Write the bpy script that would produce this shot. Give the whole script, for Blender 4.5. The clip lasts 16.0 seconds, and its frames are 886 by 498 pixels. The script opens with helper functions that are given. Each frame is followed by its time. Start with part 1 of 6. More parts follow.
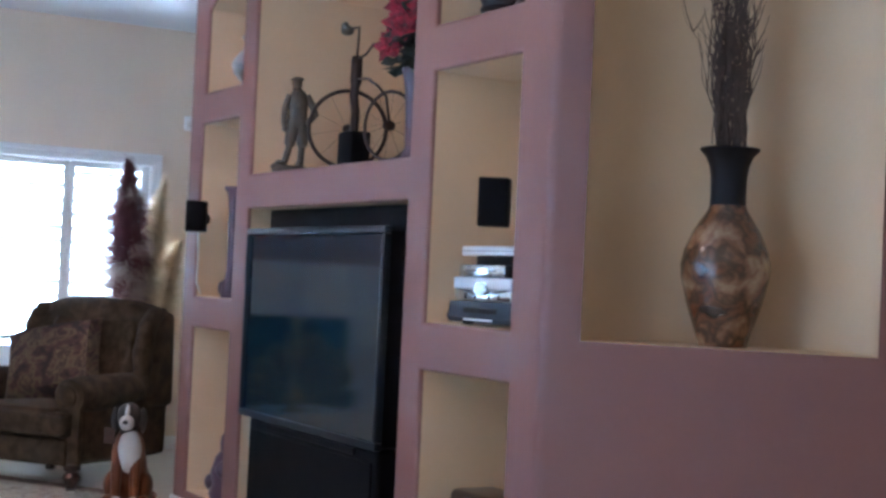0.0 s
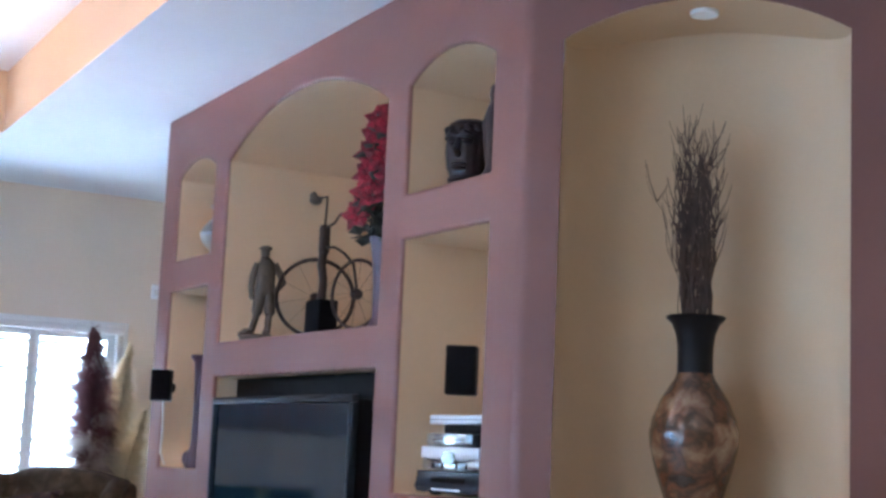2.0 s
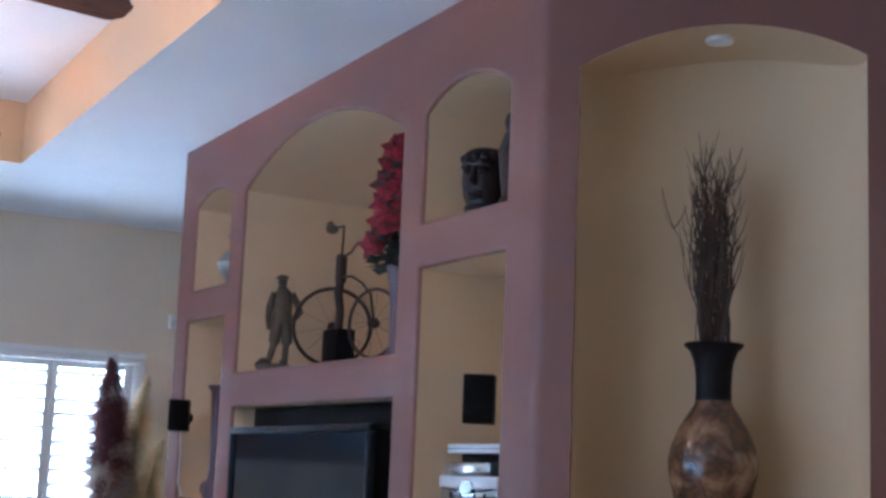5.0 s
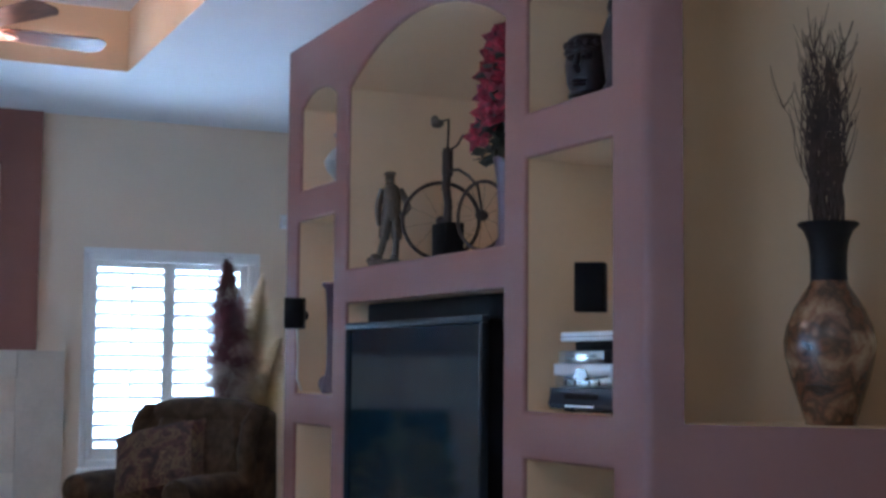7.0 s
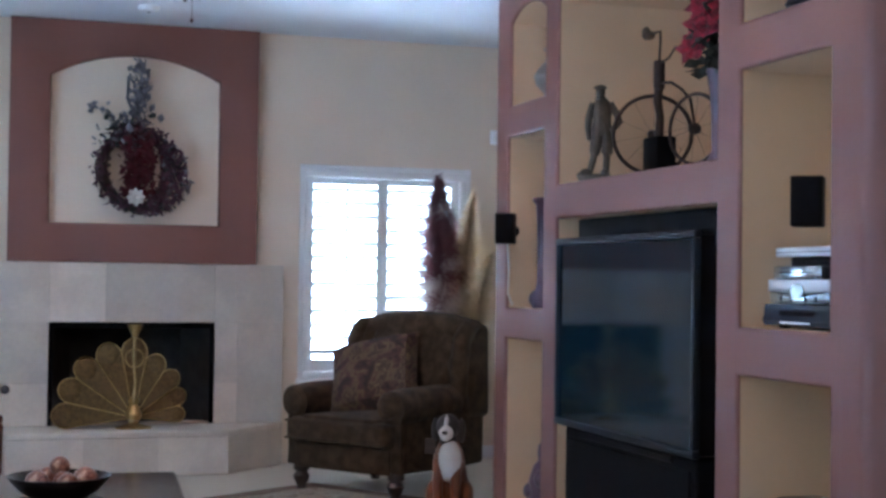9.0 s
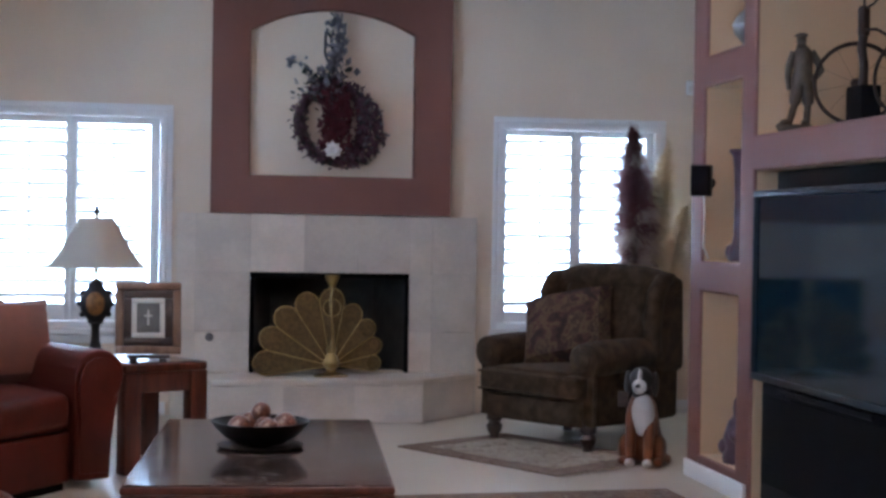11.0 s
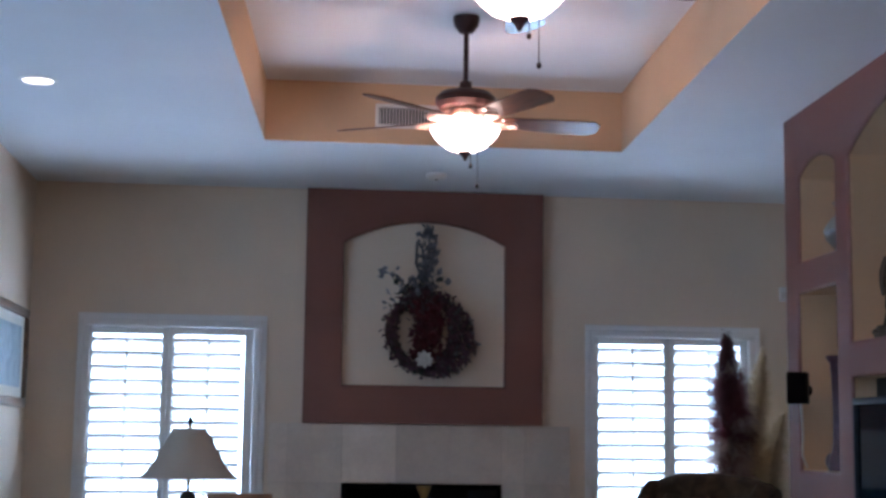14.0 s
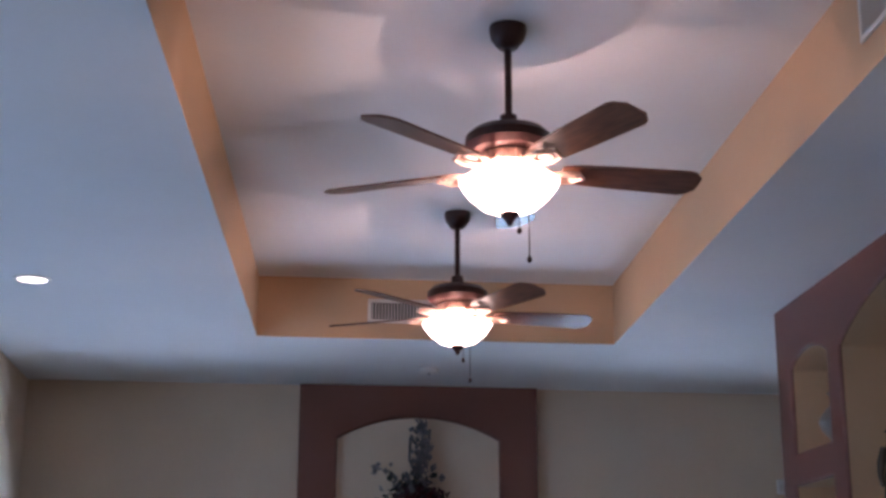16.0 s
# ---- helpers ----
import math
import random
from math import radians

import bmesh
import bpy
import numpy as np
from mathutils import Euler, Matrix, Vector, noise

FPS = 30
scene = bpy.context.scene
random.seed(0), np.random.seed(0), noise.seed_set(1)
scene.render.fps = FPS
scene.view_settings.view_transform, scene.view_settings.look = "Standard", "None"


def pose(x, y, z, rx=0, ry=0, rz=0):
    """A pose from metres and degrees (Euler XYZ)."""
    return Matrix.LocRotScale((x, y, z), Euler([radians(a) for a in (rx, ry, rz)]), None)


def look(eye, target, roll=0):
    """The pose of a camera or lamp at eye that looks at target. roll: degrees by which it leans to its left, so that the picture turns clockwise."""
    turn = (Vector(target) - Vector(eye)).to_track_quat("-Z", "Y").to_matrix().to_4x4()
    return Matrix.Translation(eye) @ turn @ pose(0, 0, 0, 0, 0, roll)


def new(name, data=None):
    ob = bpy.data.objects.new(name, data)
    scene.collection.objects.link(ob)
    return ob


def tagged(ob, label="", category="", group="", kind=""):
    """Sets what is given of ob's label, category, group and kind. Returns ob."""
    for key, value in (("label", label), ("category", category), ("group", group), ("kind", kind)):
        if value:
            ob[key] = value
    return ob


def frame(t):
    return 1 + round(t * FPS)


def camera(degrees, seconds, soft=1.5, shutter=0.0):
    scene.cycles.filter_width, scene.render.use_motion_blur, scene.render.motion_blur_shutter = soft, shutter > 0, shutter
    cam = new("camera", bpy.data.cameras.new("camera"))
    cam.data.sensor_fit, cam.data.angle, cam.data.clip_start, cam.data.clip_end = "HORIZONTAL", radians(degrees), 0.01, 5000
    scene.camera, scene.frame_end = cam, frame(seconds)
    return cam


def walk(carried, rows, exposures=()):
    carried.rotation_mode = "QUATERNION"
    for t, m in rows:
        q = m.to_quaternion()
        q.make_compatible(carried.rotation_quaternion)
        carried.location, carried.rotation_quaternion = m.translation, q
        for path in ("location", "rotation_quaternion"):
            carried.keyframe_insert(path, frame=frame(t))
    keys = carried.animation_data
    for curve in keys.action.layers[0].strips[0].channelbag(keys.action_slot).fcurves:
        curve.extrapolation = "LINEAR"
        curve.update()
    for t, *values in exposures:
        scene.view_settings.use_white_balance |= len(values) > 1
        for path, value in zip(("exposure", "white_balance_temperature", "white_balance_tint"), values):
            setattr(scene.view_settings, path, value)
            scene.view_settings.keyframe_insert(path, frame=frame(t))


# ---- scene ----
cam = camera(34.2, 16.0, soft=3.0)
PATH = [
    (0, (0.9891, 1.7377, 1.3941), 2.66),
    (0.5, (0.9977, 1.7295, 1.4654), 3.05),
    (1, (1.0062, 1.7208, 1.5119), 2.87),
    (1.5, (1.0109, 1.7130, 1.5591), 2.80),
    (2, (1.0095, 1.7039, 1.6283), 2.52),
    (2.5, (1.0088, 1.6944, 1.6836), 2.42),
    (3, (1.0045, 1.6876, 1.7281), 2.21),
    (5.5, (0.9745, 1.7201, 1.6527), 2.05),
    (6, (0.9567, 1.7320, 1.6414), 1.45),
    (6.5, (0.9039, 1.7657, 1.6054), 0.86),
    (7, (0.8652, 1.7957, 1.5138), 0.51),
    (7.5, (0.7939, 1.8325, 1.4573), 0.82),
    (8, (0.7373, 1.8575, 1.4272), 0.86),
    (8.5, (0.6839, 1.8786, 1.4073), 0.93),
    (9, (0.5979, 1.9080, 1.3932), 0.73),
    (9.5, (0.5248, 1.9297, 1.3799), 0.75),
    (10, (0.4687, 1.9442, 1.3681), 0.78),
    (12.5, (0.1993, 1.9884, 1.2700), 1.29),
    (13, (0.1946, 1.9903, 1.3189), 1.27),
    (13.5, (0.1968, 1.9864, 1.4749), 1.05),
    (14, (0.2077, 1.9721, 1.6100), 0.76),
    (14.5, (0.2100, 1.9539, 1.7215), 0.61),
    (15, (0.2095, 1.9401, 1.7881), 0.33),
    (15.5, (0.2089, 1.9290, 1.8349), 0.17),
    (16, (0.2104, 1.9186, 1.8741), 0.11),
]
EYE = (0.0, 0.0, 1.35)
walk(cam, [(t, look(EYE, target, roll)) for t, target, roll in PATH],
     exposures=[(0, 0.92, 6200, 16), (0.7, 1.18, 6250, 16), (1.5, 1.12, 6250, 16), (3, 0.82, 6300, 16), (5.5, 0.43, 6200, 17), (6.5, 0.38, 6050, 15), (7.2, 0.12, 5950, 13), (8.5, 0.44, 6050, 12), (9.2, 0.64, 6250, 17), (10, 0.68, 6350, 18), (12.5, -0.36, 6600, 23), (13.5, -0.52, 6450, 20), (14.5, -0.7, 6550, 22), (16, -0.9, 6750, 26)])

# ---- world and large lights ----
world = bpy.data.worlds.new("sky")
scene.world = world
world.use_nodes = True
wn = world.node_tree
sky = wn.nodes.new("ShaderNodeTexSky")
sky.sky_type, sky.sun_disc, sky.sun_elevation, sky.sun_rotation = "NISHITA", False, radians(50), radians(200)
wn.links.new(sky.outputs[0], wn.nodes["Background"].inputs[0])
wn.nodes["Background"].inputs[1].default_value = 0.1

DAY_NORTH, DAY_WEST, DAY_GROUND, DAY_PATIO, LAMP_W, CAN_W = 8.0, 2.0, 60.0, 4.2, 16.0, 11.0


# ---- materials ----
def mat(name, color, rough=0.6, metal=0.0, var=0.08, scale=6.0, fine=60.0, bump=0.05, spec=0.5, second=None, mix_at=0.55, coat=0.0, sheen=0.0, rand=0.0):
    """A painted, woven or solid surface: two scales of variation and fine relief."""
    m = bpy.data.materials.new(name)
    m.use_nodes = True
    nt = m.node_tree
    b = nt.nodes["Principled BSDF"]
    tc = nt.nodes.new("ShaderNodeTexCoord")
    n1, n2 = nt.nodes.new("ShaderNodeTexNoise"), nt.nodes.new("ShaderNodeTexNoise")
    n1.inputs["Scale"].default_value, n2.inputs["Scale"].default_value = scale, fine
    n1.inputs["Detail"].default_value = 5.0
    for n in (n1, n2):
        nt.links.new(tc.outputs["Object"], n.inputs["Vector"])
    ramp = nt.nodes.new("ShaderNodeValToRGB")
    e = ramp.color_ramp.elements
    lo = tuple(c * (1 - var) for c in color)
    hi = tuple(min(1.0, c * (1 + var)) for c in color)
    if second:
        hi = second
        lo = color
    e[0].position, e[0].color = mix_at - 0.18, (*lo, 1)
    e[1].position, e[1].color = mix_at + 0.12, (*hi, 1)
    nt.links.new(n1.outputs["Fac"], ramp.inputs["Fac"])
    mul = nt.nodes.new("ShaderNodeMix")
    mul.data_type, mul.blend_type = "RGBA", "MULTIPLY"
    mul.inputs["Factor"].default_value = 1.0
    r2 = nt.nodes.new("ShaderNodeMapRange")
    r2.inputs["To Min"].default_value, r2.inputs["To Max"].default_value = 1 - var * 1.2, 1 + var * 0.6
    nt.links.new(n2.outputs["Fac"], r2.inputs["Value"])
    nt.links.new(ramp.outputs["Color"], mul.inputs["A"])
    nt.links.new(r2.outputs["Result"], mul.inputs["B"])
    out = mul.outputs["Result"]
    if rand:
        oi = nt.nodes.new("ShaderNodeObjectInfo")
        r3 = nt.nodes.new("ShaderNodeMapRange")
        r3.inputs["To Min"].default_value, r3.inputs["To Max"].default_value = 1 - rand, 1 + rand
        nt.links.new(oi.outputs["Random"], r3.inputs["Value"])
        m3 = nt.nodes.new("ShaderNodeMix")
        m3.data_type, m3.blend_type = "RGBA", "MULTIPLY"
        m3.inputs["Factor"].default_value = 1.0
        nt.links.new(out, m3.inputs["A"])
        nt.links.new(r3.outputs["Result"], m3.inputs["B"])
        out = m3.outputs["Result"]
    nt.links.new(out, b.inputs["Base Color"])
    rr = nt.nodes.new("ShaderNodeMapRange")
    rr.inputs["To Min"].default_value, rr.inputs["To Max"].default_value = max(0.02, rough - 0.08), min(1, rough + 0.08)
    nt.links.new(n1.outputs["Fac"], rr.inputs["Value"])
    nt.links.new(rr.outputs["Result"], b.inputs["Roughness"])
    b.inputs["Metallic"].default_value = metal
    b.inputs["Specular IOR Level"].default_value = spec
    b.inputs["Coat Weight"].default_value = coat
    b.inputs["Coat Roughness"].default_value = 0.12
    b.inputs["Sheen Weight"].default_value = sheen
    if bump:
        bp = nt.nodes.new("ShaderNodeBump")
        bp.inputs["Strength"].default_value, bp.inputs["Distance"].default_value = bump, 0.01
        nt.links.new(n2.outputs["Fac"], bp.inputs["Height"])
        nt.links.new(bp.outputs["Normal"], b.inputs["Normal"])
    return m


def glow(name, color, strength):
    m = bpy.data.materials.new(name)
    m.use_nodes = True
    b = m.node_tree.nodes["Principled BSDF"]
    b.inputs["Base Color"].default_value = (*color, 1)
    b.inputs["Emission Color"].default_value = (*color, 1)
    b.inputs["Emission Strength"].default_value = strength
    return m


def wood(name, dark, light, rough=0.4, scale=3.0, axis=(1, 12, 12), coat=0.2):
    m = bpy.data.materials.new(name)
    m.use_nodes = True
    nt = m.node_tree
    b = nt.nodes["Principled BSDF"]
    tc, mp, nz = (nt.nodes.new(k) for k in ("ShaderNodeTexCoord", "ShaderNodeMapping", "ShaderNodeTexNoise"))
    mp.inputs["Scale"].default_value = axis
    nz.inputs["Scale"].default_value, nz.inputs["Detail"].default_value, nz.inputs["Distortion"].default_value = scale, 6, 0.8
    nt.links.new(tc.outputs["Object"], mp.inputs["Vector"])
    nt.links.new(mp.outputs["Vector"], nz.inputs["Vector"])
    rp = nt.nodes.new("ShaderNodeValToRGB")
    e = rp.color_ramp.elements
    e[0].position, e[0].color, e[1].position, e[1].color = 0.35, (*dark, 1), 0.68, (*light, 1)
    nt.links.new(nz.outputs["Fac"], rp.inputs["Fac"])
    nt.links.new(rp.outputs["Color"], b.inputs["Base Color"])
    b.inputs["Roughness"].default_value, b.inputs["Coat Weight"].default_value, b.inputs["Coat Roughness"].default_value = rough, coat, 0.15
    bp = nt.nodes.new("ShaderNodeBump")
    bp.inputs["Strength"].default_value, bp.inputs["Distance"].default_value = 0.08, 0.005
    nt.links.new(nz.outputs["Fac"], bp.inputs["Height"])
    nt.links.new(bp.outputs["Normal"], b.inputs["Normal"])
    return m


def patterned(name, colors, stops, scale, rough=0.5, coat=0.0, kind="VORONOI", bump=0.1, warp=0.4, spec=0.5):
    """Blotched surfaces: marble, floral weave, tapestry."""
    m = bpy.data.materials.new(name)
    m.use_nodes = True
    nt = m.node_tree
    b = nt.nodes["Principled BSDF"]
    tc, nz = nt.nodes.new("ShaderNodeTexCoord"), nt.nodes.new("ShaderNodeTexNoise")
    nz.inputs["Scale"].default_value, nz.inputs["Detail"].default_value = scale * 0.7, 6
    nt.links.new(tc.outputs["Object"], nz.inputs["Vector"])
    add = nt.nodes.new("ShaderNodeMix")
    add.data_type, add.blend_type = "RGBA", "ADD"
    add.inputs["Factor"].default_value = warp
    nt.links.new(tc.outputs["Object"], add.inputs["A"])
    nt.links.new(nz.outputs["Color"], add.inputs["B"])
    if kind == "VORONOI":
        pt = nt.nodes.new("ShaderNodeTexVoronoi")
        pt.feature = "SMOOTH_F1"
        fac = pt.outputs["Distance"]
    else:
        pt = nt.nodes.new("ShaderNodeTexNoise")
        pt.inputs["Detail"].default_value = 8
        fac = pt.outputs["Fac"]
    pt.inputs["Scale"].default_value = scale
    nt.links.new(add.outputs["Result"], pt.inputs["Vector"])
    rp = nt.nodes.new("ShaderNodeValToRGB")
    e = rp.color_ramp.elements
    while len(e) < len(colors):
        e.new(0.5)
    for el, c, s in zip(e, colors, stops):
        el.position, el.color = s, (*c, 1)
    nt.links.new(fac, rp.inputs["Fac"])
    nt.links.new(rp.outputs["Color"], b.inputs["Base Color"])
    b.inputs["Roughness"].default_value, b.inputs["Coat Weight"].default_value, b.inputs["Coat Roughness"].default_value = rough, coat, 0.05
    b.inputs["Specular IOR Level"].default_value = spec
    if bump:
        bp = nt.nodes.new("ShaderNodeBump")
        bp.inputs["Strength"].default_value, bp.inputs["Distance"].default_value = bump, 0.01
        nt.links.new(fac, bp.inputs["Height"])
        nt.links.new(bp.outputs["Normal"], b.inputs["Normal"])
    return m


CREAM = mat("cream wall paint", (0.71, 0.585, 0.455), 0.75, var=0.03, scale=2.0, fine=45, bump=0.08)
MAUVE = mat("terracotta wall paint", (0.172, 0.068, 0.053), 0.5, var=0.04, scale=2.5, fine=45, bump=0.08)
BROWN = mat("brown chimney paint", (0.19, 0.075, 0.056), 0.6, var=0.04, scale=2.5, fine=45, bump=0.08)
TAN = mat("tan niche paint", (0.62, 0.44, 0.28), 0.72, var=0.03, scale=2.5, fine=45, bump=0.08)
CEIL = mat("ceiling paint", (0.75, 0.78, 0.81), 0.8, var=0.02, scale=1.5, fine=40, bump=0.1)
TRAY = mat("tray ochre paint", (0.62, 0.41, 0.25), 0.75, var=0.03, scale=2.0, fine=45, bump=0.08)
WHITE = mat("white trim paint", (0.78, 0.78, 0.77), 0.4, var=0.02, scale=4, fine=80, bump=0.02)
FLOOR = mat("pale stone floor", (0.52, 0.47, 0.38), 0.32, var=0.05, scale=2.2, fine=30, bump=0.02)
TILE = mat("cream travertine", (0.62, 0.54, 0.455), 0.38, var=0.07, scale=5, fine=40, bump=0.05, rand=0.13)
GROUT = mat("grout", (0.55, 0.49, 0.41), 0.85, var=0.08, fine=120)
BLACK = mat("black metal", (0.005, 0.005, 0.006), 0.55, spec=0.03, var=0.1, fine=90, bump=0.03)
SOOT = mat("soot brick", (0.035, 0.03, 0.028), 0.9, var=0.3, scale=9, fine=50, bump=0.3)
BRASS = mat("antique brass", (0.46, 0.32, 0.14), 0.32, metal=1.0, var=0.18, scale=14, fine=90, bump=0.06)
BRONZE = mat("oiled bronze", (0.032, 0.010, 0.010), 0.4, metal=0.3, var=0.2, scale=12, fine=80, bump=0.03)
PATINA = mat("grey bronze patina", (0.085, 0.070, 0.052), 0.55, metal=0.2, var=0.25, scale=18, fine=80, bump=0.15)
RUST = mat("dark rusted iron", (0.03, 0.018, 0.014), 0.6, metal=0.5, var=0.3, scale=25, fine=120, bump=0.1)
PLASTIC = mat("black plastic", (0.005, 0.005, 0.006), 0.45, spec=0.04, var=0.08, fine=150, bump=0.02)
SILVER = mat("brushed silver plastic", (0.60, 0.63, 0.66), 0.3, metal=0.35, var=0.04, fine=150, bump=0.0)
MIRRORY = mat("polished fascia", (0.62, 0.72, 0.80), 0.14, metal=0.9, var=0.03, fine=80, bump=0.0)
DARKGLOSS = mat("glossy dark fascia", (0.022, 0.028, 0.038), 0.2, var=0.1, fine=80, bump=0.0, spec=0.12)
LEATHER = mat("oxblood leather", (0.09, 0.013, 0.007), 0.46, var=0.2, scale=5, fine=90, bump=0.14, spec=0.2, coat=0.02)
TANHIDE = mat("tan suede", (0.21, 0.066, 0.036), 0.7, var=0.12, scale=6, fine=120, bump=0.1, sheen=0.2)
SATIN = patterned("dark brown satin", [(0.007, 0.002, 0.003), (0.016, 0.005, 0.006), (0.05, 0.018, 0.018)], [0.3, 0.62, 0.92], 9, 0.24, 0.0, bump=0.7, spec=0.2)
CHAIRCLOTH = mat("olive brown chenille", (0.036, 0.021, 0.011), 0.9, var=0.3, scale=14, fine=220, bump=0.45, spec=0.2, sheen=0.05, second=(0.085, 0.052, 0.029))
FLORAL = patterned("floral tapestry", [(0.024, 0.012, 0.009), (0.065, 0.024, 0.018), (0.11, 0.07, 0.034), (0.045, 0.020, 0.014), (0.16, 0.105, 0.05)], [0.38, 0.46, 0.52, 0.57, 0.68], 7, 0.9, kind="NOISE", bump=0.3)
MAHOG = wood("carved mahogany", (0.05, 0.011, 0.005), (0.135, 0.028, 0.012), 0.36, axis=(7, 7, 1))
BLADEWOOD = wood("fan blade walnut", (0.06, 0.022, 0.014), (0.17, 0.07, 0.042), 0.3, scale=4, axis=(2, 18, 18), coat=0.3)
FRAMEWOOD = wood("gilt frame wood", (0.15, 0.075, 0.042), (0.27, 0.145, 0.085), 0.4, axis=(8, 8, 2))
DARKWOOD = wood("dark carved wood", (0.02, 0.011, 0.009), (0.06, 0.03, 0.022), 0.28, scale=6)
MARBLE = patterned("brown emperador marble", [(0.006, 0.004, 0.003), (0.085, 0.055, 0.045), (0.012, 0.007, 0.006), (0.11, 0.072, 0.06), (0.24, 0.19, 0.16)], [0.38, 0.46, 0.51, 0.57, 0.68], 9.0, 0.12, 0.0, kind="NOISE", bump=0.0, spec=0.3)
RUG = patterned("floral wool rug", [(0.11, 0.065, 0.05), (0.25, 0.19, 0.14), (0.13, 0.07, 0.055), (0.36, 0.30, 0.23)], [0.3, 0.45, 0.55, 0.75], 11, 0.95, kind="NOISE", bump=0.4)
RUG_FIELD = patterned("cream scroll rug field", [(0.17, 0.135, 0.10), (0.44, 0.39, 0.31), (0.15, 0.11, 0.08)], [0.3, 0.5, 0.72], 10, 0.95, kind="NOISE", bump=0.4)
FRINGE = mat("cotton fringe", (0.36, 0.31, 0.24), 0.95, fine=200)
POTTERY = patterned("mottled copper glaze", [(0.028, 0.013, 0.008), (0.13, 0.048, 0.022), (0.055, 0.027, 0.014), (0.17, 0.075, 0.036), (0.32, 0.21, 0.12)], [0.38, 0.45, 0.50, 0.56, 0.66], 7.0, 0.26, 0.4, kind="NOISE", bump=0.05, warp=0.2)
VASEBLACK = mat("matt black glaze", (0.007, 0.007, 0.009), 0.55, spec=0.2, var=0.15, fine=70, bump=0.05)
TWIG = mat("dry twig bark", (0.085, 0.055, 0.045), 0.9, var=0.25, scale=20, fine=120, bump=0.2)
PETAL_RED = mat("red silk petal", (0.25, 0.006, 0.024), 0.7, var=0.55, scale=22, fine=80, bump=0.05)
LEAF_DARK = mat("dark silk leaf", (0.030, 0.042, 0.034), 0.7, var=0.35, scale=20, fine=80)
LEAF_GREY = mat("dusty silk leaf", (0.21, 0.21, 0.235), 0.75, var=0.3, scale=20, fine=80)
LEAF_PLUM = mat("plum dried leaf", (0.13, 0.06, 0.085), 0.8, var=0.35, scale=20, fine=80)
PETAL_WINE = mat("wine silk petal", (0.10, 0.008, 0.016), 0.75, var=0.3, scale=22, fine=80)
PETAL_WHITE = mat("white silk petal", (0.62, 0.60, 0.56), 0.8, var=0.06, scale=22, fine=80)
LACQUER = mat("black brown lacquer", (0.014, 0.008, 0.010), 0.36, var=0.4, scale=22, fine=60, spec=0.3)
VIOLET = mat("plum glazed ceramic", (0.075, 0.038, 0.06), 0.35, var=0.2, scale=10, fine=60)
PLUME = mat("maroon plume", (0.15, 0.052, 0.056), 0.9, var=0.3, scale=15, fine=90)
PLUME_PALE = mat("pale plume", (0.40, 0.31, 0.26), 0.9, var=0.2, scale=15, fine=90)
PAMPAS = mat("tan pampas grass", (0.62, 0.49, 0.33), 0.9, var=0.2, scale=15, fine=90)


def lets_light_through(m, color, share):
    """Mixes a translucent layer into a thin surface."""
    nt = m.node_tree
    tr, mx = nt.nodes.new("ShaderNodeBsdfTranslucent"), nt.nodes.new("ShaderNodeMixShader")
    tr.inputs["Color"].default_value, mx.inputs[0].default_value = (*color, 1), share
    nt.links.new(nt.nodes["Principled BSDF"].outputs[0], mx.inputs[1])
    nt.links.new(tr.outputs[0], mx.inputs[2])
    nt.links.new(mx.outputs[0], nt.nodes["Material Output"].inputs["Surface"])


lets_light_through(PLUME, (0.13, 0.04, 0.045), 0.35)
lets_light_through(PLUME_PALE, (0.55, 0.46, 0.40), 0.45)
lets_light_through(PAMPAS, (0.70, 0.56, 0.38), 0.5)
SHADE = mat("ivory lamp shade", (0.62, 0.56, 0.47), 0.3, var=0.04, scale=10, fine=60, coat=1.0)
lets_light_through(SHADE, (0.80, 0.72, 0.62), 0.55)
LAMPBASE = mat("dark resin lamp base", (0.022, 0.02, 0.02), 0.4, var=0.3, scale=18, fine=70, bump=0.15)
AMBER = mat("amber medallion", (0.34, 0.14, 0.035), 0.4, var=0.4, scale=30, fine=90)
MATBOARD = mat("pale mat board", (0.62, 0.60, 0.52), 0.8, var=0.03, fine=100)
GREYART = mat("grey art paper", (0.16, 0.155, 0.14), 0.7, var=0.12, scale=14, fine=90)
BLUEART = patterned("pale blue watercolour", [(0.20, 0.33, 0.42), (0.36, 0.50, 0.58), (0.16, 0.25, 0.33)], [0.3, 0.55, 0.8], 5, 0.35, 0.6, kind="NOISE", bump=0.0)
CHROME = mat("polished silver", (0.42, 0.41, 0.40), 0.3, metal=1.0, var=0.05, fine=60, bump=0.0)
BALL = patterned("rust and gold ball", [(0.07, 0.02, 0.012), (0.30, 0.12, 0.07), (0.10, 0.035, 0.02), (0.50, 0.30, 0.20)], [0.36, 0.46, 0.54, 0.68], 17, 0.28, kind="NOISE", bump=0.2)
BOWL = mat("dark hammered iron", (0.022, 0.016, 0.014), 0.38, metal=0.6, var=0.3, scale=30, fine=90, bump=0.1)
SCREEN = mat("dark projection screen", (0.003, 0.014, 0.022), 0.05, var=0.04, scale=2, fine=60, bump=0.0, spec=0.45)
VENT = mat("vent enamel", (0.68, 0.66, 0.62), 0.45, var=0.03, fine=80)
VENTDARK = mat("vent shadow metal", (0.10, 0.10, 0.11), 0.6, var=0.1, fine=80)
DAYGLOW = glow("bright overcast outside", (0.56, 0.79, 1.0), DAY_NORTH)
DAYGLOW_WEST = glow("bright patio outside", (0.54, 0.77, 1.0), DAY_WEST)
